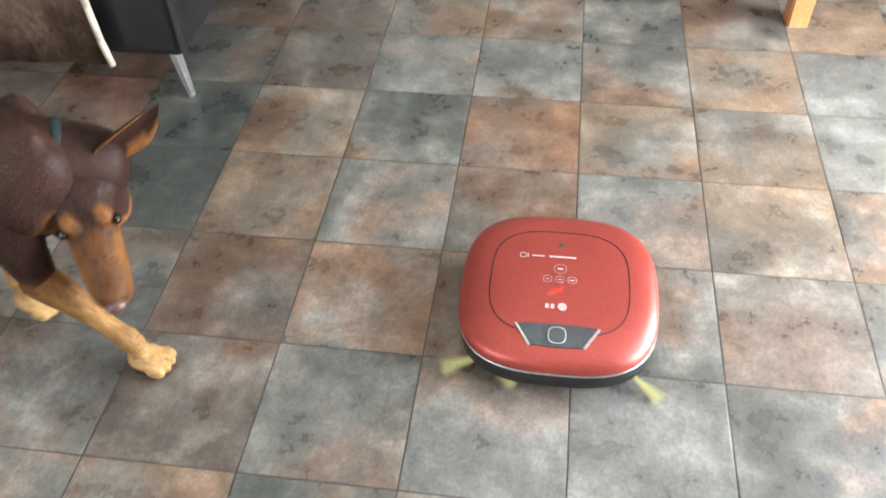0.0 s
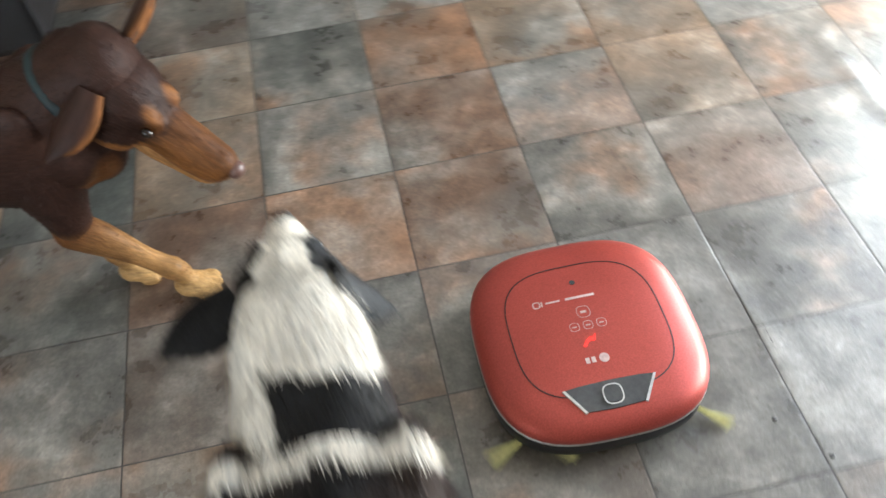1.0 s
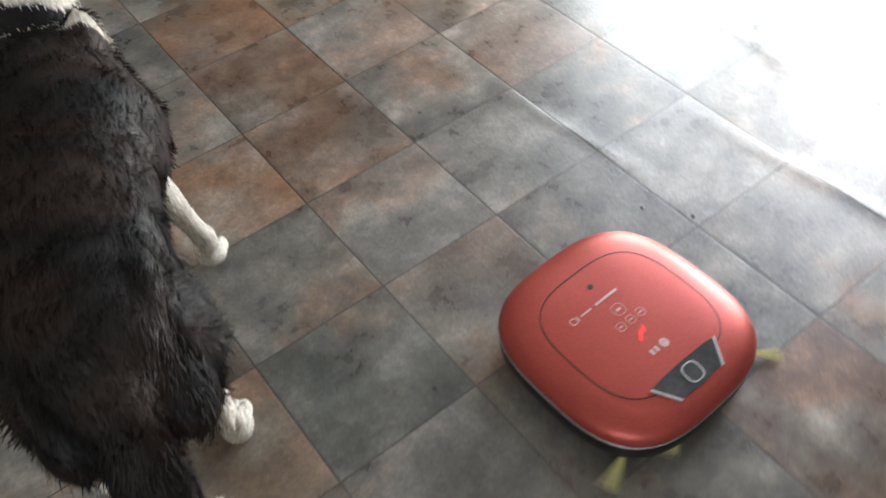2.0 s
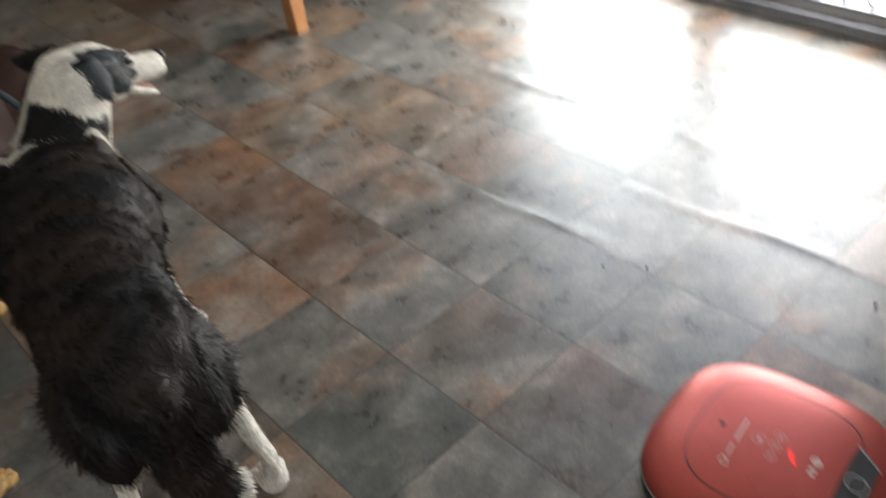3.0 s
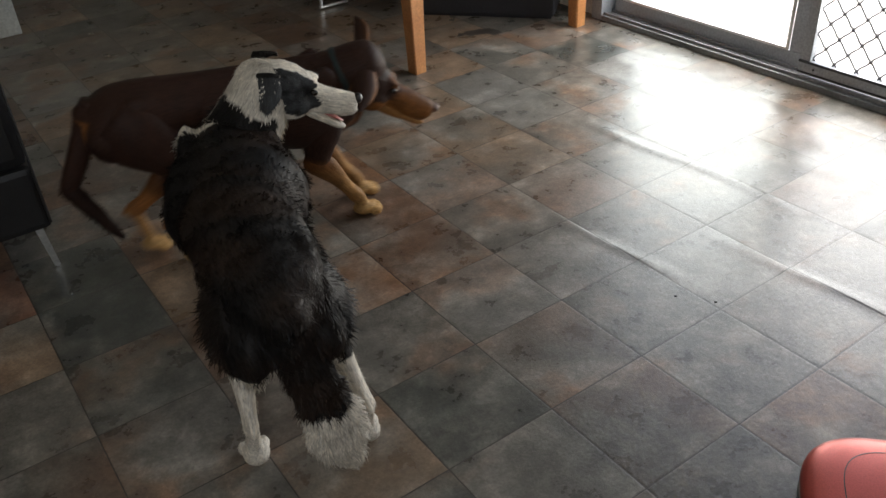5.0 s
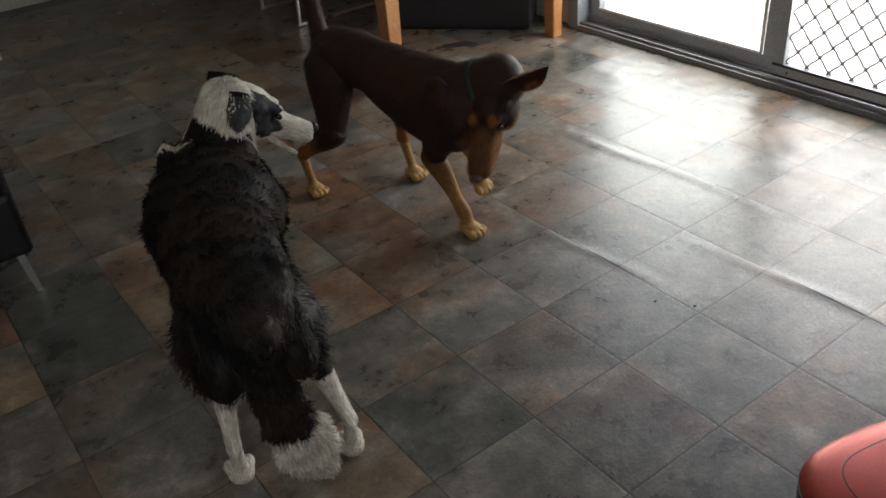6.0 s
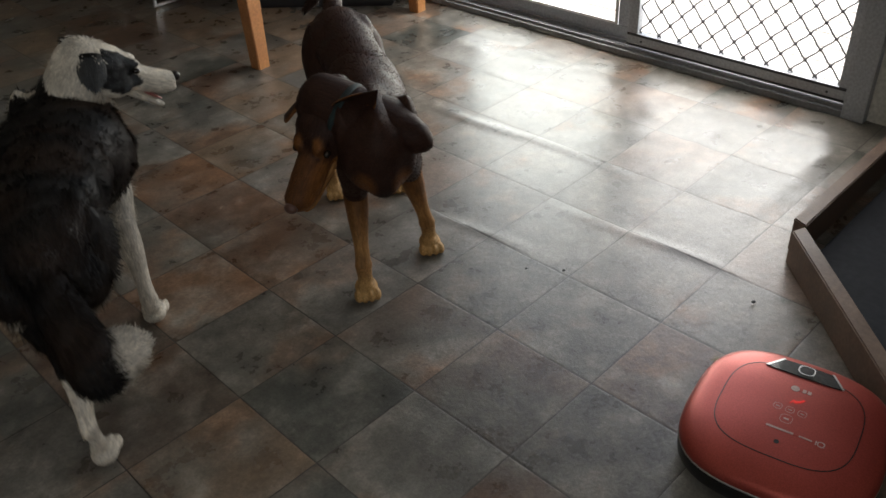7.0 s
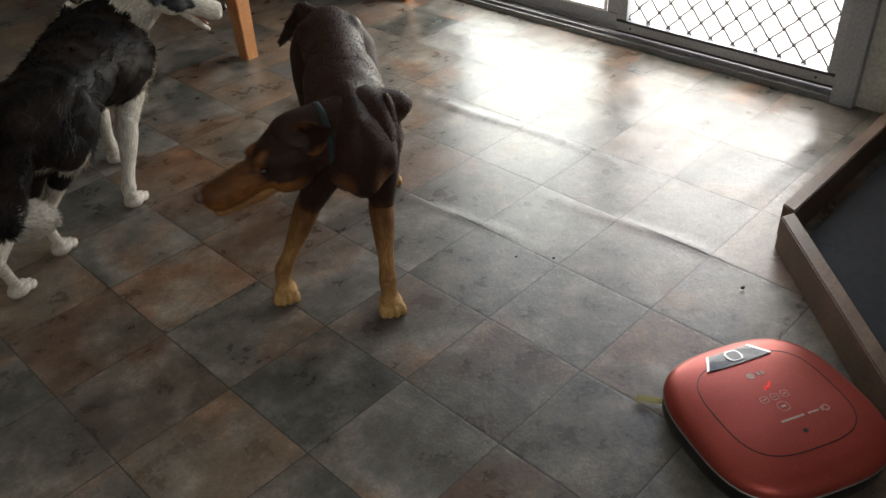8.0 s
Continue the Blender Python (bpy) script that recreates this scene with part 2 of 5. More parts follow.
def build_window():
    # unseen window, assumed here as the opening for the added fill
    w = tagged(new("window_1"), "assumed window out of view at the room's near side, grey aluminium frame", "window", "", "structure")
    ys = Y_S - 0.08
    part("window_frame", boxes(((-2.5, ys, 0.95), (-0.9, ys + 0.05, 1.0)), ((-2.5, ys, 2.0), (-0.9, ys + 0.05, 2.05)), ((-2.5, ys, 1.0), (-2.45, ys + 0.05, 2.0)), ((-0.95, ys, 1.0), (-0.9, ys + 0.05, 2.0)), ((-1.725, ys, 1.0), (-1.675, ys + 0.05, 2.0)), bevel=0.003), ALU, w)
    for x0, x1 in ((-2.45, -1.725), (-1.675, -0.95)):
        g = part("pane", boxes(((x0, ys + 0.02, 1.0), (x1, ys + 0.026, 2.0))), GLASS, w)
        g.visible_shadow = False


build_window()


def build_door():
    d = tagged(new("door_1"), "grey aluminium sliding door with a fixed glass panel and a diamond grille screen", "sliding door", "", "structure")
    x = DOOR_X
    part("frame", boxes(((x, Y0 - 0.07, 0), (x + 0.13, Y0, DOOR_H), ), ((x, Y1, 0), (x + 0.13, Y1 + 0.06, DOOR_H)), ((x, Y0 - 0.07, DOOR_H), (x + 0.13, Y1 + 0.06, DOOR_H + 0.06)), bevel=0.003), ALU, d)
    part("sill", boxes(((x, Y0, 0), (x + 0.125, Y1, 0.022)), ((x + 0.012, Y0, 0.022), (x + 0.02, Y1, 0.034)), ((x + 0.062, Y0, 0.022), (x + 0.07, Y1, 0.034)), bevel=0.002), SILLM, d, "grey aluminium sill, darkened in its colour, with raised tracks")
    part("track_groove", boxes(((x + 0.026, Y0, 0.0225), (x + 0.044, Y1, 0.0245))), ALU_DARK, d, "black groove between the tracks")
    # fixed glass panel
    yl, yr = Y1 - 0.005, 0.165
    fx = x + 0.074
    fixed = part("fixed_panel", boxes(((fx, yr, 0.03), (fx + 0.035, yl, 0.082)), ((fx, yr, DOOR_H - 0.07), (fx + 0.035, yl, DOOR_H)), ((fx, yr, 0.082), (fx + 0.035, yr + 0.075, DOOR_H - 0.07)),
                  ((fx, yl - 0.05, 0.082), (fx + 0.035, yl, DOOR_H - 0.07)), bevel=0.003), ALU, d)
    part("bead", boxes(((fx - 0.006, yr + 0.075, 0.082), (fx, yr + 0.087, DOOR_H - 0.07)), ((fx - 0.006, yr + 0.087, 0.082), (fx, yl - 0.05, 0.092)), bevel=0.001), CHROME, fixed, "bright metal glazing bead")
    glass = part("pane", boxes(((fx + 0.014, yr + 0.07, 0.08), (fx + 0.020, yl - 0.045, DOOR_H - 0.065))), GLASS, fixed, "clear glass pane")
    glass.visible_shadow = False
    # sliding screen with its grille
    sl, sr = 0.165, Y0 + 0.004
    sx = x + 0.026
    screen = part("screen_door", boxes(((sx, sr, 0.036), (sx + 0.03, sl, 0.085)), ((sx, sr, DOOR_H - 0.06), (sx + 0.03, sl, DOOR_H)), ((sx, sr, 0.085), (sx + 0.03, sr + 0.03, DOOR_H - 0.06)),
                   ((sx, sl - 0.042, 0.085), (sx + 0.03, sl, DOOR_H - 0.06)), bevel=0.003), ALU, d)
    part("weather_strip", boxes(((sx - 0.003, sr, 0.040), (sx, sl, 0.046)), ((sx - 0.003, sr, 0.076), (sx, sl, 0.085)), bevel=0.001), ALU_DARK, screen, "black rubber strip")
    bm = bmesh.new()
    for y in (sl - 0.06, sr + 0.06):
        bmesh.ops.create_cone(bm, cap_ends=True, segments=10, radius1=0.004, radius2=0.004, depth=0.003, matrix=pose(sx - 0.001, y, 0.06, 0, 90, 0))
    part("screw", bm, ALU_DARK, screen)
    # diamonds: wires that bow from knot to knot
    w, h, gx = 0.081, 0.086, sx + 0.016
    ya, yb, za, zb = sr + 0.028, sl - 0.040, 0.083, DOOR_H - 0.06
    bm = bmesh.new()
    cols, rows = int((yb - ya) / w) + 2, int((zb - za) / h) + 2
    for c in range(-1, cols):
        for r in range(-1, rows):
            ky, kz = yb - c * w, za + 0.01 + r * h
            for k2 in ((ky, kz), (ky - w / 2, kz + h / 2)):
                if ya < k2[0] < yb and za < k2[1] < zb:
                    bmesh.ops.create_icosphere(bm, subdivisions=1, radius=0.0072, matrix=Matrix.Translation((gx, *k2)))
            for a, b, s in (((ky, kz), (ky - w / 2, kz + h / 2), 1), ((ky - w / 2, kz + h / 2), (ky - w, kz), 1), ((ky, kz), (ky - w / 2, kz - h / 2), -1), ((ky - w / 2, kz - h / 2), (ky - w, kz), -1)):
                if not (ya - 0.03 < a[0] < yb + 0.03):
                    continue
                pts = []
                for q in range(5):
                    f = q / 4
                    bow = 0.0022 * math.sin(2 * math.pi * f)
                    pts.append(Vector((gx, a[0] + (b[0] - a[0]) * f, a[1] + (b[1] - a[1]) * f + bow)))
                for p, q in zip(pts, pts[1:]):
                    if all(ya - 0.004 <= v.y <= yb + 0.004 and za - 0.004 <= v.z <= zb for v in (p, q)):
                        rod(bm, p, q, 0.0027, n=5)
    part("grille", bm, WIRE, screen, "dark diamond-pattern security grille")
    return d


build_door()


def build_deck():
    d = tagged(new("deck"), "pale weathered deck boards just outside the door", "deck", "", "structure")
    bm = bmesh.new()
    box(bm, (-0.065, -3.2, -0.022), (0.065, 3.6, 0.0), 0.003)
    me = mesh_of("board", bm, DECKM)
    for i in range(22):
        b = new("board", me)
        b.parent = d
        b.matrix_basis = pose(DOOR_X + 0.28 + i * 0.138, 0, -0.045 + random.uniform(-0.001, 0.001))
    part("joist", boxes(*[((DOOR_X + 0.21, y, -0.30), (DOOR_X + 3.2, y + 0.05, -0.068)) for y in (-3.0, -1.5, 0.0, 1.5, 3.0)]), DECKM, d)


build_deck()


# ---- hearth in the corner beside the door ----
def build_hearth():
    h = thing("corner_hearth", "low corner hearth with a worn brown timber border around dark slate", "hearth")
    zt, th = 0.091, 0.036

    def board(name, a, b, cut_a, cut_b):
        a, b = Vector((*a, 0)), Vector((*b, 0))
        d = (b - a).normalized()
        n = Vector((-d.y, d.x, 0))
        bm = bmesh.new()
        lo = [a, b, b + n * th + d * cut_b, a + n * th + d * cut_a]
        vs = [bm.verts.new(p + Vector((0, 0, z))) for z in (0.0, zt) for p in lo]
        for f in ((0, 1, 2, 3), (4, 5, 6, 7), (0, 1, 5, 4), (1, 2, 6, 5), (2, 3, 7, 6), (3, 0, 4, 7)):
            bm.faces.new([vs[i] for i in f])
        bmesh.ops.bevel(bm, geom=list(bm.edges), offset=0.003, segments=2, affect="EDGES")
        return part("border_board", bm, HEARTHW, h)

    k = th * math.tan(radians(22.5))
    board("a", (0.362, -1.416), (0.914, -0.864), -k * -1, -k)
    board("b", (0.3625, Y_S + 0.018), (0.3625, -1.417), 0, -k)
    board("c", (0.915, -0.8645), (DOOR_X - 0.002, -0.8645), k, 0)
    bm = bmesh.new()
    ring = [(0.40, Y_S + 0.018), (0.40, -1.44), (0.93, -0.905), (DOOR_X + 0.012, -0.905), (DOOR_X + 0.012, Y_S + 0.018)]
    lo = [bm.verts.new((x, y, 0.002)) for x, y in ring]
    hi = [bm.verts.new((x, y, 0.03)) for x, y in ring]
    bm.faces.new(lo)
    bm.faces.new(hi)
    for i in range(5):
        bm.faces.new((lo[i], lo[(i + 1) % 5], hi[(i + 1) % 5], hi[i]))
    part("slab", bm, SLATE, h, "dark slate hearth slab")
    h.matrix_world = pose(0.015, -0.014, 0)
    return h


build_hearth()


def build_covered_heater():
    """A tall unit on the hearth under a dark blue cloth that falls in soft folds."""
    bm = bmesh.new()
    n, levels = 96, 10
    rings = []
    for l in range(levels):
        f = l / (levels - 1)
        z = 0.032 + f * 0.86
        row = []
        for i in range(n):
            a = 2 * math.pi * i / n
            c, s = math.cos(a), math.sin(a)
            e = 5.0
            r = (abs(c / 0.36) ** e + abs(s / 0.22) ** e) ** (-1 / e)
            r += (0.010 * math.sin(a * 13 + 0.6) + 0.006 * math.sin(a * 29)) * (1 - f) ** 0.7
            r *= 1 - 0.05 * f ** 6
            row.append(bm.verts.new((r * c, r * s, z)))
        rings.append(row)
    for a, b in zip(rings, rings[1:]):
        for i in range(n):
            bm.faces.new((a[i], a[(i + 1) % n], b[(i + 1) % n], b[i]))
    bm.faces.new(rings[-1])
    bm.faces.new(rings[0])
    ob = solid("covered_heater", bm, NAVY, "tall unit under a dark blue cloth on the corner hearth", "cover", smooth=True)
    ob.matrix_world = pose(1.19, -1.37, 0, 0, 0, 45)
    return ob


build_covered_heater()


# ---- table ----
def build_table():
    t = thing("dining_table", "orange varnished pine table on square tapered legs", "table")
    part("tabletop", boxes(((0.72, 1.08, 0.72), (1.62, 3.40, 0.755)), bevel=0.008), PINE, t)
    part("apron", boxes(((0.80, 1.135, 0.63), (1.56, 1.155, 0.72)), ((0.80, 3.32, 0.63), (1.56, 3.34, 0.72)), ((0.78, 1.16, 0.63), (0.80, 3.32, 0.72)), ((1.56, 1.16, 0.63), (1.58, 3.32, 0.72)), bevel=0.003), PINE, t)
    bm = bmesh.new()
    r0, r1 = 0.026, 0.035
    vs = [bm.verts.new((x, y, z)) for z, r in ((0, r0), (0.63, r1), (0.72, r1)) for x, y in ((-r, -r), (r, -r), (r, r), (-r, r))]
    for k in (0, 4):
        for i in range(4):
            bm.faces.new((vs[k + i], vs[k + (i + 1) % 4], vs[k + 4 + (i + 1) % 4], vs[k + 4 + i]))
    bm.faces.new(vs[:4])
    bm.faces.new(vs[8:])
    bmesh.ops.bevel(bm, geom=[e for e in bm.edges if abs(e.verts[0].co.z - e.verts[1].co.z) > 0.05], offset=0.004, segments=2, affect="EDGES")
    me = mesh_of("leg", bm, PINE)
    for x, y in ((0.795, 1.165), (1.585, 1.130), (0.795, 3.31), (1.585, 3.31)):
        leg = new("leg", me)
        leg.parent = t
        leg.matrix_basis = pose(x, y, 0, 0, 0, 4)
    return t


build_table()


def build_dark_box():
    # a dark box shape that fills the slanting dark area under the table
    b = thing("dark_box", "dark blue box shape standing askew under the pine table", "box", pose(1.56, 1.25, 0, 0, 0, 129.5))
    part("body", boxes(((0.0, -0.20, 0.012), (0.62, 0.0, 0.40)), bevel=0.006), CABM, b)
    part("plinth", boxes(((0.01, -0.19, 0.0), (0.61, -0.01, 0.012)), bevel=0.002), CABM, b)
    part("lid", boxes(((-0.006, -0.205, 0.40), (0.626, 0.006, 0.43)), bevel=0.008), NAVY, b, "dark blue lid")
    return b


build_dark_box()


def build_stool():
    """A low dark stool with a bright sled foot, far back in the shade."""
    s = thing("low_stool", "low dark upholstered stool on thin metal sled runners", "stool")
    for y in (2.115, 2.51):
        bm = bmesh.new()
        rod(bm, (0.88, y, 0.012), (1.33, y, 0.012), 0.008)
        rod(bm, (0.89, y, 0.012), (0.91, y, 0.43), 0.008)
        rod(bm, (1.32, y, 0.012), (1.30, y, 0.43), 0.008)
        part("sled_runner", bm, CHROME, s, "thin bright metal sled runner")
    part("seat", boxes(((0.87, 2.08, 0.42), (1.35, 2.54, 0.48)), bevel=0.02), LEATHER, s)


build_stool()

bm = boxes(((-0.62, 2.82, 0.0), (-0.30, 3.12, 0.42)), bevel=0.006)
carton = thing("carton", "pale grey carton standing on the floor", "box")
part("body", bm, BOXM, carton)
part("lid_flap", boxes(((-0.62, 2.82, 0.422), (-0.465, 3.12, 0.427)), ((-0.455, 2.82, 0.422), (-0.30, 3.12, 0.427)), bevel=0.001), BOXM, carton)


# ---- sofa and its throw ----
def build_sofa():
    s = thing("sofa", "black leather sofa on slanted chrome legs", "sofa")
    xr, xl, yf, yb = -0.645, -2.55, 0.675, 1.50
    part("base", boxes(((xl, yf, 0.125), (xr, yb, 0.30)), bevel=0.018), LEATHER, s)
    part("armrest", boxes(((xr - 0.19, yf + 0.003, 0.30), (xr, yb, 0.60)), bevel=0.03), LEATHER, s, smooth=False)
    part("armrest", boxes(((xl, yf + 0.003, 0.30), (xl + 0.19, yb, 0.60)), bevel=0.03), LEATHER, s)
    part("backrest", boxes(((xl + 0.19, yb - 0.22, 0.30), (xr - 0.19, yb, 0.78)), bevel=0.04), LEATHER, s)
    for i in range(2):
        x0 = xl + 0.195 + i * 0.76
        part("seat_cushion", boxes(((x0, yf - 0.01, 0.30), (x0 + 0.755, yb - 0.22, 0.44)), bevel=0.035), LEATHER, s)
    bm = bmesh.new()
    for x0 in (xr - 0.006,):
        for z0 in (0.14,):
            rod(bm, (x0 + 0.002, yf + 0.002, z0), (x0 + 0.002, yf + 0.002, 0.57), 0.0035, n=6)
    part("piping", bm, LEATHER, s, "raised leather seam")
    bm = bmesh.new()
    vs = [bm.verts.new(p) for p in ((0.0, -0.010, 0), (0.015, -0.010, 0), (0.015, 0.006, 0), (0.0, 0.006, 0), (-0.016, -0.014, 0.127), (0.004, -0.014, 0.127), (0.004, 0.016, 0.127), (-0.016, 0.016, 0.127))]
    for f in ((0, 1, 2, 3), (4, 5, 6, 7), (0, 1, 5, 4), (1, 2, 6, 5), (2, 3, 7, 6), (3, 0, 4, 7)):
        bm.faces.new([vs[i] for i in f])
    bmesh.ops.bevel(bm, geom=list(bm.edges), offset=0.003, segments=2, affect="EDGES")
    me = mesh_of("leg", bm, CHROME)
    for x, y, mx in ((xr - 0.03, yf + 0.03, 0), (xl + 0.05, yf + 0.03, 180), (xr - 0.03, yb - 0.06, 0), (xl + 0.05, yb - 0.06, 180)):
        leg = new("leg", me)
        leg.parent = s
        leg.matrix_basis = pose(x, y, 0, 0, 0, mx)
        tagged(leg, "slanted chrome leg")


build_sofa()


def build_throw():
    """A plush throw over the seat that hangs down the front, with a pale hem."""
    t = thing("throw_blanket", "brown plush throw with a cream hem draped over the sofa", "blanket")
    xa, xb = -1.95, -0.835
    prof = [(1.25, 0.462), (1.0, 0.462), (0.80, 0.462), (0.69, 0.455), (0.655, 0.43), (0.645, 0.36), (0.642, 0.27), (0.640, 0.19), (0.638, 0.125)]
    bm = bmesh.new()
    nx = 60
    grid = []
    for i in range(nx + 1):
        f = i / nx
        x = xa + (xb - xa) * f
        row = []
        for j, (y, z) in enumerate(prof):
            k = max(0, j - 3) / 5
            wob = noise.noise((x * 7, j * 0.5, 0.3)) * 0.018 * k + 0.010 * k * math.sin(x * 23)
            drop = 0.03 * noise.noise((x * 3, 2.2, 9)) * k
            skew = 0.035 * k * f
            row.append(bm.verts.new((x + skew, y - abs(wob) - 0.004, max(0.07, z + drop))))
        grid.append(row)
    for a, b in zip(grid, grid[1:]):
        for j in range(len(prof) - 1):
            bm.faces.new((a[j], a[j + 1], b[j + 1], b[j]))
    edge = [v.co.copy() for v in grid[-1]]
    geom = bmesh.ops.solidify(bm, geom=list(bm.faces), thickness=0.012)
    part("plush", bm, THROW, t, smooth=True)
    bm = bmesh.new()
    for p, q in zip(edge, edge[1:]):
        rod(bm, p + Vector((0.004, -0.004, 0)), q + Vector((0.004, -0.004, 0)), 0.008, n=8)
    part("hem", bm, HEM, t, "cream stitched hem", smooth=True)


build_throw()


# ---- robot vacuum ----
def squircle(half, n=64, e=3.05, y0=0.0):
    out = []
    for i in range(n):
        a = 2 * math.pi * (i + 0.5) / n
        c, s = math.cos(a), math.sin(a)
        r = half * (abs(c) ** e + abs(s) ** e) ** (-1 / e)
        out.append((r * c, r * s + y0))
    return out


def stacked(levels, cap_low=True, cap_high=True, e=3.05):
    """A rounded-square body from (half width, height) levels."""
    bm = bmesh.new()
    rings = [[bm.verts.new((x, y, z)) for x, y in squircle(r, e=e)] for r, z in levels]
    n = len(rings[0])
    for a, b in zip(rings, rings[1:]):
        for i in range(n):
            bm.faces.new((a[i], a[(i + 1) % n], b[(i + 1) % n], b[i]))
    if cap_low:
        bm.faces.new(rings[0])
    if cap_high:
        bm.faces.new(rings[-1])
    return bm


DOME = [(0.1702, 0.053), (0.1710, 0.057), (0.1702, 0.0625), (0.1672, 0.0685), (0.161, 0.0740), (0.150, 0.0790), (0.133, 0.0832), (0.11, 0.0866), (0.08, 0.0890), (0.045, 0.0904), (0.012, 0.0909)]


def dome_height(x, y, e=3.05):
    r = (abs(x) ** e + abs(y) ** e) ** (1 / e)
    for (r1, z1), (r2, z2) in zip(DOME[2:], DOME[3:]):
        if r2 <= r <= r1:
            return z2 + (z1 - z2) * (r - r2) / (r1 - r2)
    return DOME[-1][1]


def on_dome(outline, lift=0.0006, thick=0.0012):
    """A thin plate that follows the dome; x to the side, y to the front."""
    bm = bmesh.new()
    hi = [bm.verts.new((x, y, dome_height(x, y) + lift)) for x, y in outline]
    lo = [bm.verts.new((x, y, dome_height(x, y) + lift - thick)) for x, y in outline]
    bm.faces.new(hi)
    bm.faces.new(lo)
    k = len(hi)
    for i in range(k):
        bm.faces.new((lo[i], lo[(i + 1) % k], hi[(i + 1) % k], hi[i]))
    return bm


def ring_on_dome(outline, width, lift=0.0005):
    bm = bmesh.new()
    k = len(outline)
    rows = []
    for x, y in outline:
        d = math.hypot(x, y)
        a, b = (x * (1 - width / d), y * (1 - width / d)), (x * (1 + width / d), y * (1 + width / d))
        rows.append([bm.verts.new((*q, dome_height(*q) + z)) for q, z in ((a, -0.001), (a, lift), (b, lift), (b, -0.001))])
    for i in range(k):
        a, b = rows[i], rows[(i + 1) % k]
        for j in range(4):
            bm.faces.new((a[j], b[j], b[(j + 1) % 4], a[(j + 1) % 4]))
    return bm


def frame_plate(cx, cy, half, w=0.0008, lift=0.0006):
    """A small printed outline, a rounded square."""
    outer = [(cx + x, cy + y) for x, y in squircle(half, 20)]
    inner = [(cx + x, cy + y) for x, y in squircle(half - w, 20)]
    bm = bmesh.new()
    o = [bm.verts.new((x, y, dome_height(x, y) + lift)) for x, y in outer]
    i2 = [bm.verts.new((x, y, dome_height(x, y) + lift)) for x, y in inner]
    for i in range(20):
        bm.faces.new((o[i], o[(i + 1) % 20], i2[(i + 1) % 20], i2[i]))
    return bm


def rect(cx, cy, w, h):
    return [(cx - w / 2, cy - h / 2), (cx + w / 2, cy - h / 2), (cx + w / 2, cy + h / 2), (cx - w / 2, cy + h / 2)]


def build_robot():
    """Its own y points to the handle side."""
    r = thing("robot_vacuum", "red rounded-square robot vacuum with a smoked grip and yellow side brushes", "robot vacuum")
    part("lower_shell", stacked([(0.140, 0.012), (0.158, 0.016), (0.1655, 0.026), (0.1675, 0.040), (0.1680, 0.0530)], cap_high=True), BLACKP, r, "black lower shell", True)
    part("bumper", stacked([(0.1684, 0.020), (0.1698, 0.024), (0.1700, 0.046), (0.1686, 0.050)], False, False), BLACKP, r, "black bumper strip", True)
    part("trim_line", stacked([(0.1698, 0.0492), (0.1713, 0.0500), (0.1713, 0.0520), (0.1702, 0.0532)], False, False), SILVER, r, "thin silver trim line", True)
    cover = part("top_cover", stacked(DOME, False, True), RED, r, "glossy red domed top cover", True)
    part("lid_seam", ring_on_dome([(x * 1.02, y * 0.98 + 0.004) for x, y in squircle(0.116, 72, 3.2)], 0.0009), BLACKP, cover, "dark seam around the lid")
    part("grip", on_dome([(-0.066, 0.103), (-0.045, 0.101), (0.0, 0.100), (0.045, 0.101), (0.066, 0.103), (0.054, 0.126), (0.043, 0.139), (0.0, 0.141), (-0.043, 0.139), (-0.054, 0.126)], 0.0022, 0.004), GREYP, cover, "smoked dark grip")
    part("grip_edge", on_dome([(0.066, 0.103), (0.070, 0.1035), (0.046, 0.141), (0.042, 0.140)], 0.0030, 0.004), SILVER, cover, "bright bevelled edge")
    part("grip_edge", on_dome([(-0.066, 0.103), (-0.070, 0.1035), (-0.046, 0.141), (-0.042, 0.140)], 0.0030, 0.004), SILVER, cover, "bright bevelled edge")
    part("button", on_dome([(x * 1.25, y + 0.1215) for x, y in squircle(0.0115, 24)], 0.0036, 0.003), GREYP, cover, "latch button")
    part("button_rim", frame_plate(0.0, 0.1215, 0.0150, 0.0020, 0.0040), SILVER, cover)
    # the writing on the lid: maker's mark, display, touch keys and model line
    part("maker_mark", on_dome([(x - 0.006, y + 0.064) for x, y in squircle(0.0075, 24, 2.0)]), PRINT, cover, "pale round mark")
    for x in (0.010, 0.019):
        part("mark_bar", on_dome(rect(x, 0.064, 0.006, 0.009)), PRINT, cover)
    part("key", frame_plate(0.0, -0.018, 0.0105), PRINT, cover)
    part("key_bar", on_dome(rect(0.0, -0.018, 0.009, 0.004)), PRINT, cover)
    for x in (-0.021, 0.0, 0.021):
        part("key", frame_plate(x, 0.006, 0.0075), PRINT, cover)
        part("key_bar", on_dome(rect(x, 0.006, 0.007, 0.0018)), PRINT, cover)
    part("model_line", on_dome(rect(-0.003, -0.046, 0.046, 0.0042)), PRINT, cover)
    part("model_line", on_dome(rect(0.040, -0.046, 0.022, 0.003)), PRINT, cover)
    part("model_mark", frame_plate(0.066, -0.046, 0.0062, 0.0018), PRINT, cover)
    part("model_line", on_dome(rect(0.0575, -0.046, 0.002, 0.009)), PRINT, cover)
    part("camera_dot", on_dome([(x, y - 0.075) for x, y in squircle(0.0045, 16, 2.0)]), GREYP, cover)
    part("display", on_dome([(0.002, 0.026), (0.010, 0.030), (0.018, 0.040), (0.014, 0.042), (0.008, 0.034), (0.0, 0.032)]), LED, cover, "glowing red display strokes")
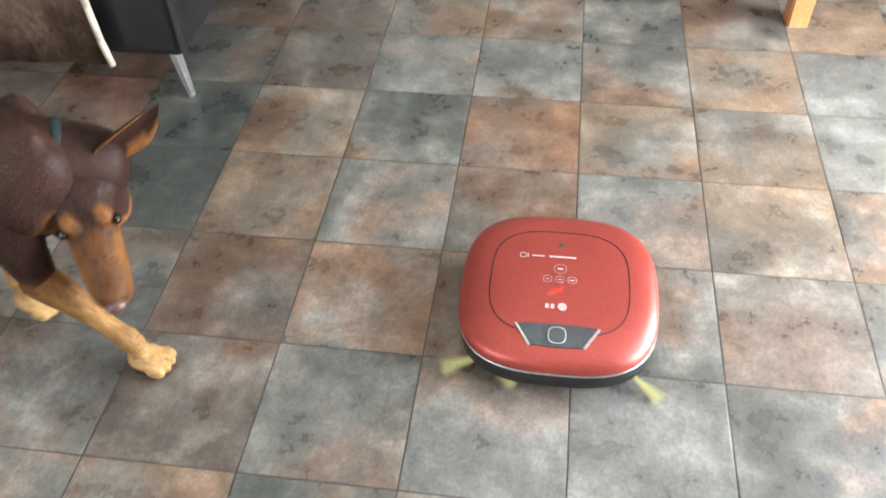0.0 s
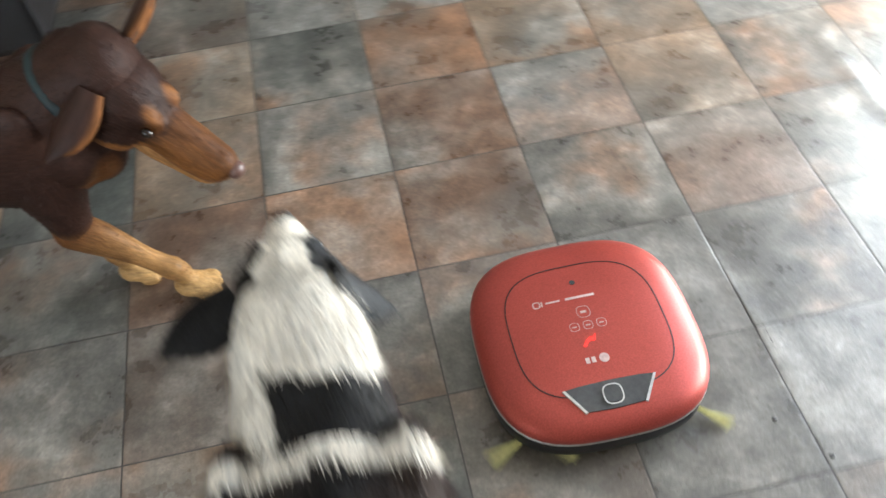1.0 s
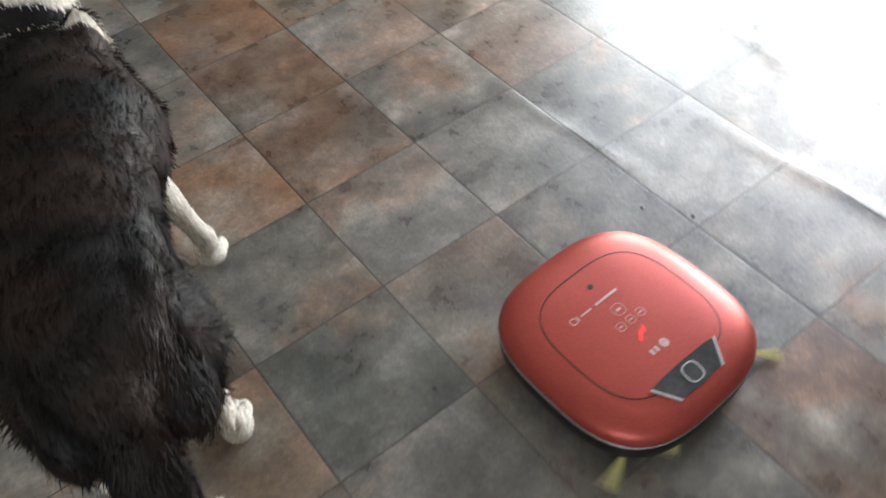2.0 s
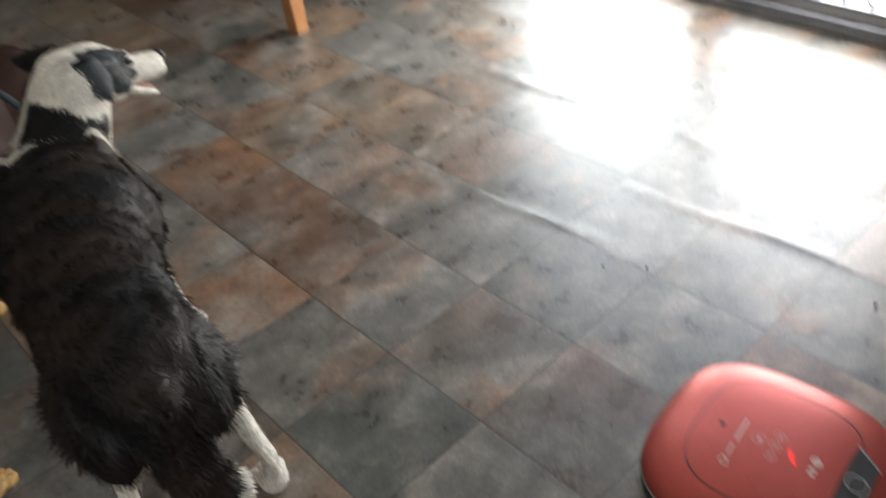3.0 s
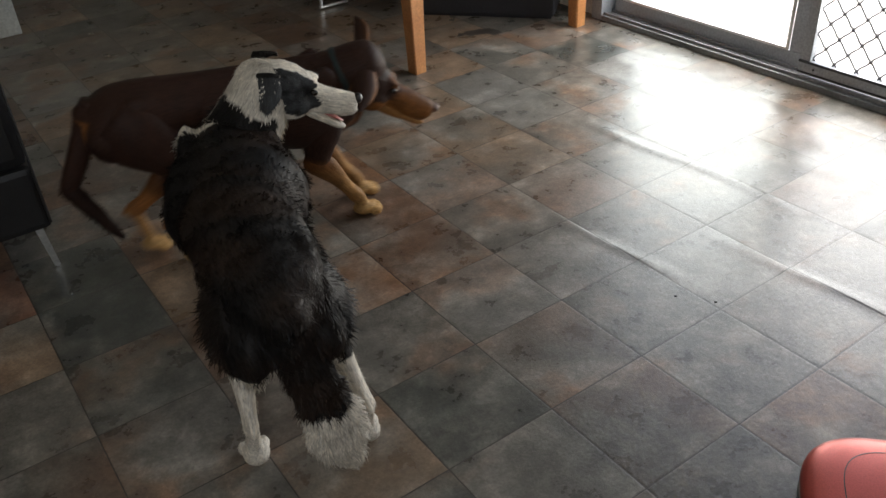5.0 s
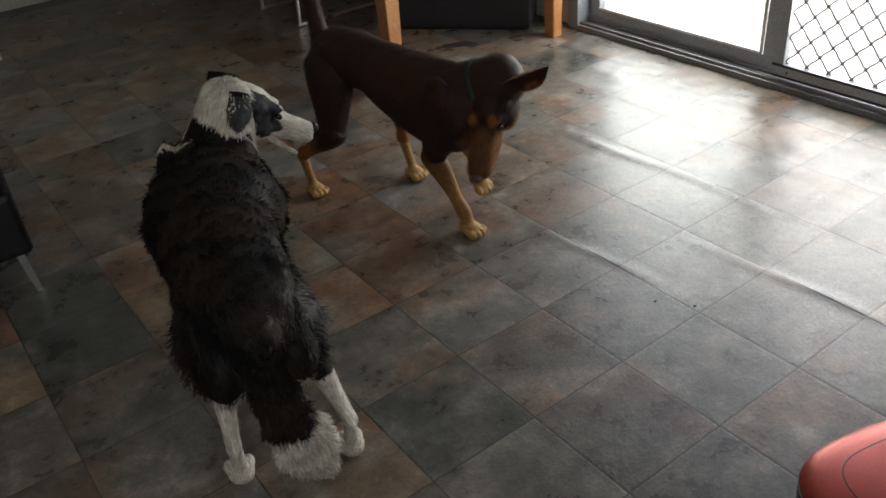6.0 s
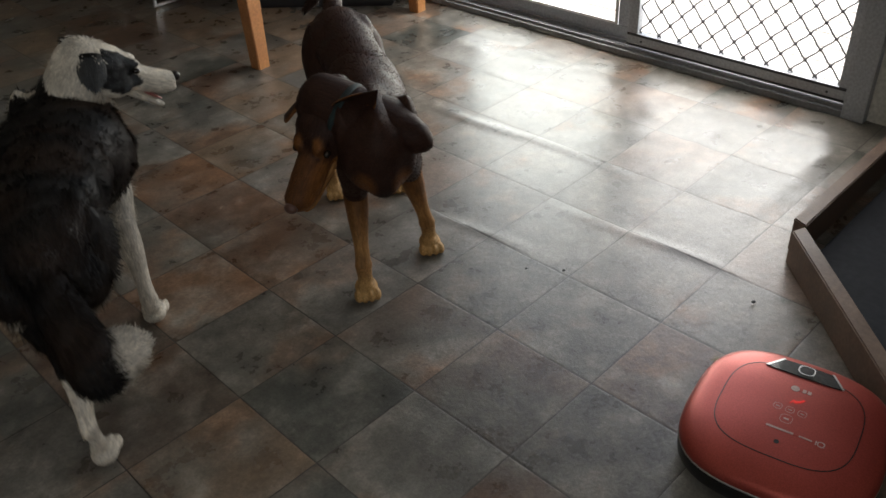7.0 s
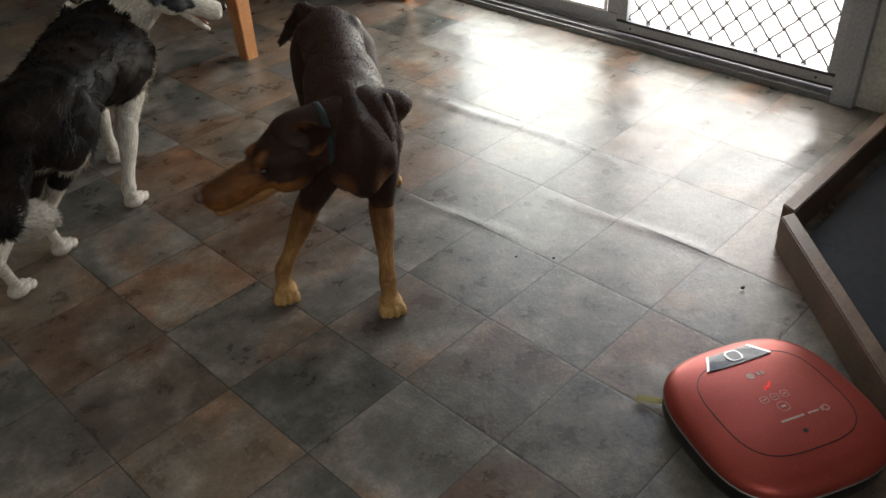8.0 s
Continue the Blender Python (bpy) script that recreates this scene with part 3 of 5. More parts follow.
    part("display", on_dome([(-0.006, 0.022), (-0.003, 0.024), (0.002, 0.034), (-0.002, 0.034)]), LED, cover, "glowing red display strokes")
    brushes = []
    for x in (-0.118, 0.118):
        b = part("side_brush", rod(bmesh.new(), (0, 0, 0.012), (0, 0, 0.022), 0.014, n=14), BLACKP, r)
        b.matrix_basis = pose(x, 0.118, 0)
        for k in range(3):
            bm = bmesh.new()
            for q in range(26):
                a = radians(120 * k + random.uniform(-7, 7))
                l = random.uniform(0.064, 0.080)
                z = random.uniform(0.010, 0.018)
                w = random.uniform(-0.004, 0.004)
                p0 = Vector((0.012 * math.cos(a), 0.012 * math.sin(a), z))
                p1 = Vector((l * math.cos(a) - w * math.sin(a), l * math.sin(a) + w * math.cos(a), random.uniform(0.003, 0.012)))
                rod(bm, p0, p1, 0.0011, 0.0007, 4)
            part("bristle_tuft", bm, BRISTLE, b, "yellow bristle tuft")
        brushes.append((b, x))
    return r, brushes


robot, robot_brushes = build_robot()
robot.scale = (1.0, 1.03, 1.08)


# ---- dogs ----
def smoothed(rows, count):
    """Stations along a limb or trunk, resampled smoothly."""
    rows = np.array(rows, float)
    x = rows[:, 0]
    s = np.linspace(0, 1, count)
    at = np.interp(s, np.linspace(0, 1, len(x)), np.arange(len(x)))
    out = []
    for a in at:
        i = min(int(a), len(x) - 2)
        f = a - i
        p0, p1, p2, p3 = rows[max(i - 1, 0)], rows[i], rows[i + 1], rows[min(i + 2, len(x) - 1)]
        out.append(0.5 * (2 * p1 + (p2 - p0) * f + (2 * p0 - 5 * p1 + 4 * p2 - p3) * f * f + (3 * p1 - p0 - 3 * p2 + p3) * f ** 3))
    return np.array(out)


def loft(rows, count=18, segs=20, rough=0.0, seed=0):
    """Skin along x from rows of (x, centre z, half width y, half height z). Returns vertices and faces."""
    st = smoothed(rows, count)
    verts, faces = [], []
    for k, (x, zc, ry, rz) in enumerate(st):
        for i in range(segs):
            a = 2 * math.pi * i / segs
            n = 1 + rough * noise.noise((x * 14 + seed, math.cos(a) * 1.6, math.sin(a) * 1.6))
            verts.append((x, max(ry, 0.001) * n * math.cos(a), zc + max(rz, 0.001) * n * math.sin(a)))
    c = len(st)
    for k in range(c - 1):
        for i in range(segs):
            j = (i + 1) % segs
            faces.append((k * segs + i, k * segs + j, (k + 1) * segs + j, (k + 1) * segs + i))
    faces.append(tuple(range(segs - 1, -1, -1)))
    faces.append(tuple((c - 1) * segs + i for i in range(segs)))
    return verts, faces


def egg(centre, radii, turn=None, segs=12, rings=8):
    rows = [(-math.cos(math.pi * k / rings) * radii[0], 0, max(0.001, math.sin(math.pi * k / rings)) * radii[1], max(0.001, math.sin(math.pi * k / rings)) * radii[2]) for k in range(rings + 1)]
    v, f = loft(rows, rings + 1, segs)
    m = Matrix.Translation(centre) @ (turn or Matrix())
    return [tuple(m @ Vector(p)) for p in v], f


def join(*pieces):
    verts, faces = [], []
    for v, f in pieces:
        k = len(verts)
        verts += v
        faces += [tuple(i + k for i in q) for q in f]
    return verts, faces


def blended(piece, voxel=0.006, rounds=4):
    """One smooth skin over overlapping pieces."""
    me = bpy.data.meshes.new("skin")
    me.from_pydata(piece[0], [], piece[1])
    ob = bpy.data.objects.new("skin", me)
    scene.collection.objects.link(ob)
    re = ob.modifiers.new("skin", "REMESH")
    re.mode, re.voxel_size = "VOXEL", voxel
    sm = ob.modifiers.new("soft", "SMOOTH")
    sm.factor, sm.iterations = 0.5, rounds
    out = bpy.data.meshes.new_from_object(ob.evaluated_get(bpy.context.evaluated_depsgraph_get()))
    verts = [tuple(v.co) for v in out.vertices]
    faces = [tuple(p.vertices) for p in out.polygons]
    bpy.data.objects.remove(ob)
    bpy.data.meshes.remove(me)
    bpy.data.meshes.remove(out)
    return verts, faces


def pair(centre, radii, turn=None):
    """An egg on either side."""
    x, y, z = centre
    return egg((x, y, z), radii, turn), egg((x, -y, z), radii, turn)


def moved(piece, m):
    return [tuple(m @ Vector(p)) for p in piece[0]], piece[1]


def coat_part(name, piece, colour, parent, hair=(0.012, 0.0012, 900), flow=(-1, 0, -0.3), stand=0.35, label="", seed=1):
    """A body piece with its short hair: thin tapering blades along the hair's flow, coloured by where they grow."""
    verts, faces = piece
    me = bpy.data.meshes.new(name)
    v = np.array(verts, float)
    tris = np.array([(q[0], q[i], q[i + 1]) for q in faces for i in range(1, len(q) - 1)])
    a, b, c = v[tris[:, 0]], v[tris[:, 1]], v[tris[:, 2]]
    nrm = np.cross(b - a, c - a)
    area = np.linalg.norm(nrm, axis=1)
    centre = v.mean(0)
    nrm /= area[:, None] + 1e-12
    rng = np.random.default_rng(seed)
    length, width, count = hair
    pick = rng.choice(len(tris), count, p=area / area.sum())
    u, w = rng.random(count), rng.random(count)
    flip = u + w > 1
    u[flip], w[flip] = 1 - u[flip], 1 - w[flip]
    root = a[pick] + (b - a)[pick] * u[:, None] + (c - a)[pick] * w[:, None]
    n = nrm[pick]
    fl = np.array(flow, float) / np.linalg.norm(flow)
    tang = fl - n * (n @ fl)[:, None]
    tang /= np.linalg.norm(tang, axis=1)[:, None] + 1e-9
    lock = np.sin(root[:, [1, 2, 0]] * 95 + 2.0 * np.sin(root[:, [2, 0, 1]] * 41)) * 0.30
    way = tang + n * stand + lock * min(1.0, (length / 0.015) ** 2) + rng.normal(0, 0.16, (count, 3))
    way /= np.linalg.norm(way, axis=1)[:, None]
    side = np.cross(n, way)
    side /= np.linalg.norm(side, axis=1)[:, None] + 1e-9
    ln = length * rng.uniform(0.55, 1.3, count)[:, None]
    p0, p1 = root - side * width - n * 0.001, root + side * width - n * 0.001
    mid = root + way * ln * 0.55 + n * 0.001
    m0, m1 = mid - side * width * 0.8, mid + side * width * 0.8
    tip = root + way * ln - n * ln * 0.10
    hv = np.stack([p0, p1, m1, m0, tip], 1).reshape(-1, 3)
    k = len(v) + np.arange(count) * 5
    allv = np.concatenate([v, hv])
    allf = list(faces) + [q for i in k.tolist() for q in ((i, i + 1, i + 2, i + 3), (i + 3, i + 2, i + 4))]
    me.from_pydata(allv.tolist(), [], allf)
    for p in me.polygons[: len(faces)]:
        p.use_smooth = True
    me.materials.append(COAT)
    col = me.color_attributes.new("coat", "FLOAT_COLOR", "POINT")
    base = np.array([colour(p) for p in verts] + [x for p in root for x in [colour(p)] * 5], float)
    if base.shape[1] == 3:
        base = np.concatenate([base, np.ones((len(base), 1))], 1)
    col.data.foreach_set("color", base.ravel())
    me.update()
    ob = new(name, me)
    ob.parent = parent
    return tagged(ob, label)


def axes_at(origin, along, normal):
    x, n = Vector(along).normalized(), Vector(normal)
    y = n.cross(x).normalized()
    m = Matrix((x, y, x.cross(y))).transposed().to_4x4()
    m.translation = origin
    return m


def plain_part(name, piece, material, parent, label=""):
    me = bpy.data.meshes.new(name)
    me.from_pydata(piece[0], [], piece[1])
    for p in me.polygons:
        p.use_smooth = True
    me.materials.append(material)
    ob = new(name, me)
    ob.parent = parent
    return tagged(ob, label)


def ear_piece(length, width, curl, thick=0.004):
    """An ear along x that is cupped across, pointed at its end."""
    verts, faces = [], []
    n, k = 12, 8
    for s in (1, -1):
        for i in range(n + 1):
            f = i / n
            wd = width * (0.55 + 0.75 * f - 1.32 * f ** 2.6) if f < 1 else 0.0
            wd = max(wd, 0.003)
            for j in range(k + 1):
                g = -1 + 2 * j / k
                verts.append((f * length, g * wd / 2, curl * (g * g) * wd - 0.10 * length * f * f * (1 if curl > 0.3 else 0) + s * thick / 2 * (1 - f * 0.6)))
    off = (n + 1) * (k + 1)
    for i in range(n):
        for j in range(k):
            a = i * (k + 1) + j
            faces.append((a, a + 1, a + k + 2, a + k + 1))
            faces.append((off + a, off + a + k + 1, off + a + k + 2, off + a + 1))
    for i in range(n):
        for j in (0, k):
            a, b = i * (k + 1) + j, (i + 1) * (k + 1) + j
            faces.append((a, b, off + b, off + a))
    return verts, faces


def paw_piece(s=1.0, height=0.06, back=0.016, r=0.019):
    toes = [egg((0.026 * s + (0.006 if abs(y) < 0.015 else 0) * s, y * s, 0.013 * s), (0.018 * s, 0.0095 * s, 0.013 * s)) for y in (-0.0225, -0.0078, 0.0078, 0.0225)]
    pad = egg((0.0, 0, 0.019 * s), (0.034 * s, 0.028 * s, 0.019 * s))
    up = Vector((-back, 0, height)) - Vector((0.0, 0, 0.016))
    m = Matrix.Translation((0.0, 0, 0.016)) @ up.to_track_quat("X", "Z").to_matrix().to_4x4()
    shin = moved(loft([(-0.012, 0, 0.012, 0.012), (0.0, 0, r * 1.1, r), (up.length * 0.5, 0, r * 0.92, r * 0.95), (up.length, 0, r, r * 1.1), (up.length + 0.012, 0, r * 0.6, r * 0.6)], 10, 14), m)
    return join(pad, shin, *toes)


WHITE, BLACK = (0.66, 0.61, 0.53), (0.0085, 0.0075, 0.0075)
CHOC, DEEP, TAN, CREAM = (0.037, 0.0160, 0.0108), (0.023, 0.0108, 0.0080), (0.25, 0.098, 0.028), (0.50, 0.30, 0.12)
MERLE = (0.055, 0.058, 0.062)


def wobble(p, s=18.0, amount=0.012, k=0.0):
    return amount * noise.noise((p[0] * s + k, p[1] * s, p[2] * s))


def lerp(a, b, f):
    f = min(1.0, max(0.0, f))
    return tuple(x + (y - x) * f for x, y in zip(a, b))


def dark(p):
    """Black with a rusty brown sheen put into the colour here and there."""
    return lerp(BLACK, (0.026, 0.0165, 0.0125), 0.4 + 2.0 * noise.noise((p[0] * 9, p[1] * 9, p[2] * 9 + 4)))


class Dog:
    """One dog in rigid pieces. The size of its bones and its coat are given; pose it by where its back, head, paws and tail are."""

    def __init__(self, label, kelpie):
        self.kelpie = kelpie
        self.root = thing("dog", label, "dog")
        R = self.root
        self.parts = {}
        hair = (0.0080, 0.00045) if kelpie else (0.019, 0.0009)
        leg_hair = (0.005, 0.0005) if kelpie else (0.006, 0.0007)
        few = 1.5 if kelpie else 1.0

        # trunk
        def c_chest(p):
            if kelpie:
                spot = math.hypot((p[2] + 0.165) / 0.034, (abs(p[1]) - 0.042) / 0.024) + 8 * wobble(p)
                if p[0] > 0.03 and spot < 1.2:
                    return lerp(lerp(CHOC, TAN, 0.5), CHOC, (spot - 0.5) / 0.7)
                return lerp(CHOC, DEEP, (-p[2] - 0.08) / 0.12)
            if p[2] < (-0.175 if p[0] > -0.15 else -0.205) + wobble(p, 12, 0.035):
                return WHITE
            line = p[0] + 0.030 - 0.42 * max(0.0, -p[2] - 0.03) + wobble(p, 20, 0.006)
            if 0.0 < line < 0.026 + 0.10 * max(0.0, -p[2] - 0.05):
                return WHITE
            if line > 0.0 and p[2] < -0.13 + wobble(p):
                return WHITE
            return dark(p)

        def c_rump(p):
            if kelpie:
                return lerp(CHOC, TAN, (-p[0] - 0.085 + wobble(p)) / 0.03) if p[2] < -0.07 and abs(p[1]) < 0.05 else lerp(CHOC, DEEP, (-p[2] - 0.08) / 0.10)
            return WHITE if p[2] < -0.17 + wobble(p, 12, 0.03) else dark(p)

        chest = [(-0.34, -0.088, 0.045, 0.045), (-0.29, -0.090, 0.078, 0.080), (-0.20, -0.106, 0.088, 0.100), (-0.10, -0.122, 0.092, 0.117), (-0.01, -0.124, 0.086, 0.115), (0.05, -0.112, 0.066, 0.092), (0.09, -0.10, 0.036, 0.055), (0.105, -0.10, 0.010, 0.02)]
        rump = [(0.34, -0.080, 0.04, 0.04), (0.29, -0.083, 0.072, 0.074), (0.20, -0.081, 0.072, 0.074), (0.10, -0.079, 0.074, 0.074), (0.01, -0.082, 0.079, 0.079), (-0.06, -0.090, 0.070, 0.076), (-0.105, -0.105, 0.044, 0.055), (-0.125, -0.11, 0.012, 0.018)]
        if kelpie:
            chest = [(x, z, ry * 1.08, rz) for x, z, ry, rz in chest]
            rump = [(x, z, ry * 1.04, rz * 1.02) for x, z, ry, rz in rump]
            chest_skin = blended(join(loft(chest, 30, 28, 0.02, 3), *pair((-0.03, 0.072, -0.085), (0.050, 0.024, 0.085), pose(0, 0, 0, 0, 25, 0)), egg((0.055, 0, -0.150), (0.050, 0.046, 0.060)), egg((-0.03, 0, -0.020), (0.11, 0.030, 0.022)), *pair((0.030, 0.054, -0.130), (0.045, 0.028, 0.050))), 0.008, 12)
            rump_skin = blended(join(loft(rump, 24, 28, 0.02, 5), *pair((0.02, 0.060, -0.055), (0.055, 0.024, 0.040)), egg((-0.085, 0, -0.065), (0.050, 0.036, 0.034)), *pair((-0.045, 0.055, -0.120), (0.070, 0.036, 0.060))), 0.008, 10)
        else:
            wide_c = (1.22, 1.34, 1.56, 1.50, 1.28, 1.14, 1.1, 1.1)
            wide_r = (1.3, 1.45, 1.52, 1.42, 1.28, 1.18, 1.1, 1.1)
            chest = [(x, z, ry * w, rz * 1.12) for (x, z, ry, rz), w in zip(chest, wide_c)]
            rump = [(x, z, ry * w, rz * 1.15) for (x, z, ry, rz), w in zip(rump, wide_r)]
            chest_skin = blended(join(loft(chest, 40, 32, 0.06, 3), *pair((-0.035, 0.080, -0.075), (0.055, 0.028, 0.085), pose(0, 0, 0, 0, 25, 0)), egg((0.05, 0, -0.15), (0.07, 0.062, 0.075)), egg((-0.03, 0, -0.012), (0.12, 0.045, 0.022))), 0.008, 3)
            rump_skin = blended(join(loft(rump, 26, 28, 0.06, 5), *pair((0.02, 0.066, -0.050), (0.07, 0.028, 0.045)), egg((-0.085, 0, -0.060), (0.060, 0.044, 0.040)), *pair((-0.05, 0.062, -0.130), (0.075, 0.042, 0.070))), 0.008, 3)
        n = 5000 if kelpie else 11000
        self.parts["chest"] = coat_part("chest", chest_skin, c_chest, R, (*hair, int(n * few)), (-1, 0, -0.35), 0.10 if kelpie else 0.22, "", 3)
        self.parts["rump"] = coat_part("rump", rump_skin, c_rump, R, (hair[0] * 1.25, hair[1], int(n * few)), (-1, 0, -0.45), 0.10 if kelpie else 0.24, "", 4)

        # neck
        def c_neck(p):
            if kelpie:
                return CHOC
            if p[0] < 0.128 + wobble(p, 15, 0.03) and -0.085 < p[1] < 0.034 + wobble(p, 15, 0.02) and p[2] > -0.020 + wobble(p, 15, 0.02):
                return BLACK
            return WHITE
        self.neck_len = 0.20
        fn = 1.08 if kelpie else 1.1
        nk = [(-0.03, 0, 0.05, 0.06), (0.0, 0, 0.078 * fn, 0.086), (0.06, 0, 0.074 * fn, 0.080), (0.12, 0, 0.067 * fn, 0.072), (0.17, 0.0, 0.062 * fn, 0.066), (0.21, 0, 0.052, 0.055), (0.23, 0, 0.02, 0.02)]
        self.parts["neck"] = coat_part("neck", blended(join(loft(nk, 16, 24, 0.04, 8), egg((0.01, 0, -0.03), (0.07, 0.070, 0.075)), egg((0.0, 0, 0.035), (0.09, 0.045, 0.045))), 0.008, 4), c_neck, R, (hair[0] * 0.75, hair[1], int(4500 * few)), (-1, 0, -0.1), 0.2, "", 6)
        if kelpie:
            plain_part("collar", loft([(0.112, 0, 0.066, 0.066), (0.113, 0, 0.0732, 0.0735), (0.126, 0, 0.0716, 0.0716), (0.128, 0, 0.062, 0.062)], 8, 32), COLLARM, self.parts["neck"], "teal webbing collar")
            plain_part("tag", join(egg((0.120, 0.0, -0.093), (0.004, 0.011, 0.006)), egg((0.120, 0.010, -0.089), (0.004, 0.006, 0.006)), egg((0.120, -0.010, -0.089), (0.004, 0.006, 0.006)), egg((0.120, 0.0, -0.079), (0.002, 0.003, 0.008))), ALU_DARK, self.parts["neck"], "dark bone-shaped tag")

        # head
        self.head_len = L = 0.222 if kelpie else 0.200

        def c_head(p):
            x, y, z = p
            if kelpie:
                w = wobble(p, 25, 0.01)
                brow = math.hypot((x - 0.098) / 0.016, (abs(y) - 0.024) / 0.012)
                if z > -0.05 and brow < 1.3:
                    return lerp(lerp(CHOC, TAN, 0.85), CHOC, (brow - 0.5) / 0.8)
                sides = max(abs(y) - 0.018, -z - 0.085 + 0.02)
                muzzle = lerp(lerp(CHOC, TAN, 0.42), TAN, (sides + w) / 0.012)
                if z < -0.078 + w and x > 0.03:
                    return lerp(CHOC, TAN, (x + w - 0.03) / 0.04)
                return lerp(CHOC, muzzle, (x + w - 0.105) / 0.022)
            if -0.005 < x < 0.122 + wobble(p, 20, 0.015) and abs(y) > 0.026 + wobble(p, 20, 0.014) and z > -0.088 + wobble(p, 20, 0.016):
                return lerp(MERLE, BLACK, 0.5 + 40 * wobble(p, 60, 0.02)) if y < 0 else BLACK
            return WHITE
        if kelpie:
            muzzle = [(0.06, -0.068, 0.046, 0.044), (0.11, -0.068, 0.036, 0.034), (0.15, -0.073, 0.034, 0.036), (0.185, -0.074, 0.031, 0.033), (0.208, -0.071, 0.026, 0.027), (0.221, -0.068, 0.013, 0.015)]
            skull = egg((0.030, 0, -0.054), (0.080, 0.063, 0.055))
        else:
            muzzle = [(0.06, -0.070, 0.046, 0.044), (0.10, -0.072, 0.036, 0.035), (0.14, -0.075, 0.029, 0.030), (0.175, -0.075, 0.026, 0.027), (0.194, -0.072, 0.021, 0.021), (0.203, -0.070, 0.010, 0.010)]
            skull = egg((0.026, 0, -0.058), (0.080, 0.066, 0.060))
        face = join(skull, loft(muzzle, 18, 20), *pair((0.084, 0.024, -0.032), (0.028, 0.017, 0.012)), *pair((0.050, 0.040, -0.082), (0.046, 0.024, 0.032)), *pair((0.165, 0.014, -0.084), (0.040, 0.014, 0.018)), egg((-0.02, 0, -0.045), (0.05, 0.040, 0.045)))
        head = self.parts["head"] = coat_part("head", blended(face, 0.0055, 3), c_head, R, (0.003 if kelpie else 0.008, 0.0007, int(2600 * few)), (-1, 0, -0.1), 0.2, "", 7)
        plain_part("nose", egg((L + 0.001, 0, -0.060), (0.011, 0.015, 0.012)), NOSEB if kelpie else NOSEM, head, "brown nose" if kelpie else "black nose")
        for s in (1, -1):
            plain_part("eye", egg((0.101, s * 0.0375, -0.046), (0.0085, 0.007, 0.007)), EYEM, head, "dark eye")
        jaw_rows = [(0.0, 0, 0.032, 0.018), (0.03, -0.002, 0.033, 0.018), (0.07, -0.003, 0.027, 0.014), (0.11, -0.003, 0.021, 0.011), (0.128, -0.002, 0.008, 0.005)]
        if not kelpie:
            jaw_rows = [(x * 0.84, z, ry * 0.76, rz * 0.72) for x, z, ry, rz in jaw_rows]
        jaw = coat_part("jaw", loft(jaw_rows, 12, 16), (lambda p: lerp(TAN, CREAM, 0.3)) if kelpie else (lambda p: WHITE), head, (0.004, 0.0006, int(500 * few)), (-1, 0, 0), 0.2, "", 8)
        jaw.matrix_basis = pose(0.082, 0, -0.095 if kelpie else -0.094, 0, 3 if kelpie else 20, 0)
        if not kelpie:
            plain_part("tongue", egg((0.052, 0, 0.009), (0.046, 0.011, 0.004)), TONGUE, jaw, "pink tongue").parent = jaw
            bpy.context.view_layer.update()
        for s in (1, -1):
            if kelpie:
                ear = coat_part("ear", ear_piece(0.110, 0.090, 0.30), lambda p: lerp(CHOC, DEEP, 0.3) if p[2] < 0.012 else lerp(CHOC, TAN, 0.6), head, (0.003, 0.0005, 40), (1, 0, 0), 0.12, "", 11)
                ear.matrix_basis = axes_at((0.004, s * 0.050, -0.016), (-0.15, s * 0.78, 0.45), (0.85, s * 0.10, 0.05)) if s > 0 else axes_at((0.008, s * 0.052, -0.014), (0.12, s * 0.66, -0.62), (0.45, -s * 0.60, -0.55))
            else:
                ear = coat_part("ear", ear_piece(0.088, 0.085, 0.20), (lambda p: MERLE if p[0] > 0.01 else BLACK) if s < 0 else (lambda p: BLACK), head, (0.010, 0.0008, 700), (1, 0, 0), 0.2, "", 12)
                ear.matrix_basis = axes_at((-0.004, s * 0.052, -0.010), (0.10, s * 0.55, -0.80), (0.10, -s * 0.80, -0.55)) if s < 0 else axes_at((-0.006, s * 0.048, -0.012), (-0.30, s * 0.80, -0.22), (0.5, -s * 0.1, -0.7))

        head.scale = (1.08, 1.08, 1.08) if kelpie else (0.96, 0.96, 0.96)

        # legs
        self.up_f, self.lo_f, self.up_h, self.lo_h, self.meta = 0.150, 0.175, 0.175, 0.170, 0.118
        for side, s in (("L", 1), ("R", -1)):
            up = [(-0.06, 0, 0.026, 0.045), (-0.02, 0, 0.040, 0.064), (0.05, 0, 0.040, 0.058), (0.10, 0, 0.033, 0.043), (0.15, 0, 0.027, 0.031), (0.175, 0, 0.020, 0.022)]
            lo = [(-0.03, -0.004, 0.016, 0.020), (-0.01, -0.004, 0.028, 0.034), (0.03, 0.002, 0.027, 0.034), (0.07, 0.003, 0.0225, 0.026), (0.115, 0.001, 0.0175, 0.0195), (0.150, 0, 0.0180, 0.0200), (0.168, 0, 0.0205, 0.0220), (0.188, 0, 0.014, 0.015)]
            th = [(-0.06, 0, 0.035, 0.06), (0.0, 0, 0.056, 0.084), (0.06, 0, 0.053, 0.075), (0.12, 0, 0.044, 0.058), (0.17, 0, 0.034, 0.042), (0.195, 0, 0.02, 0.022)]
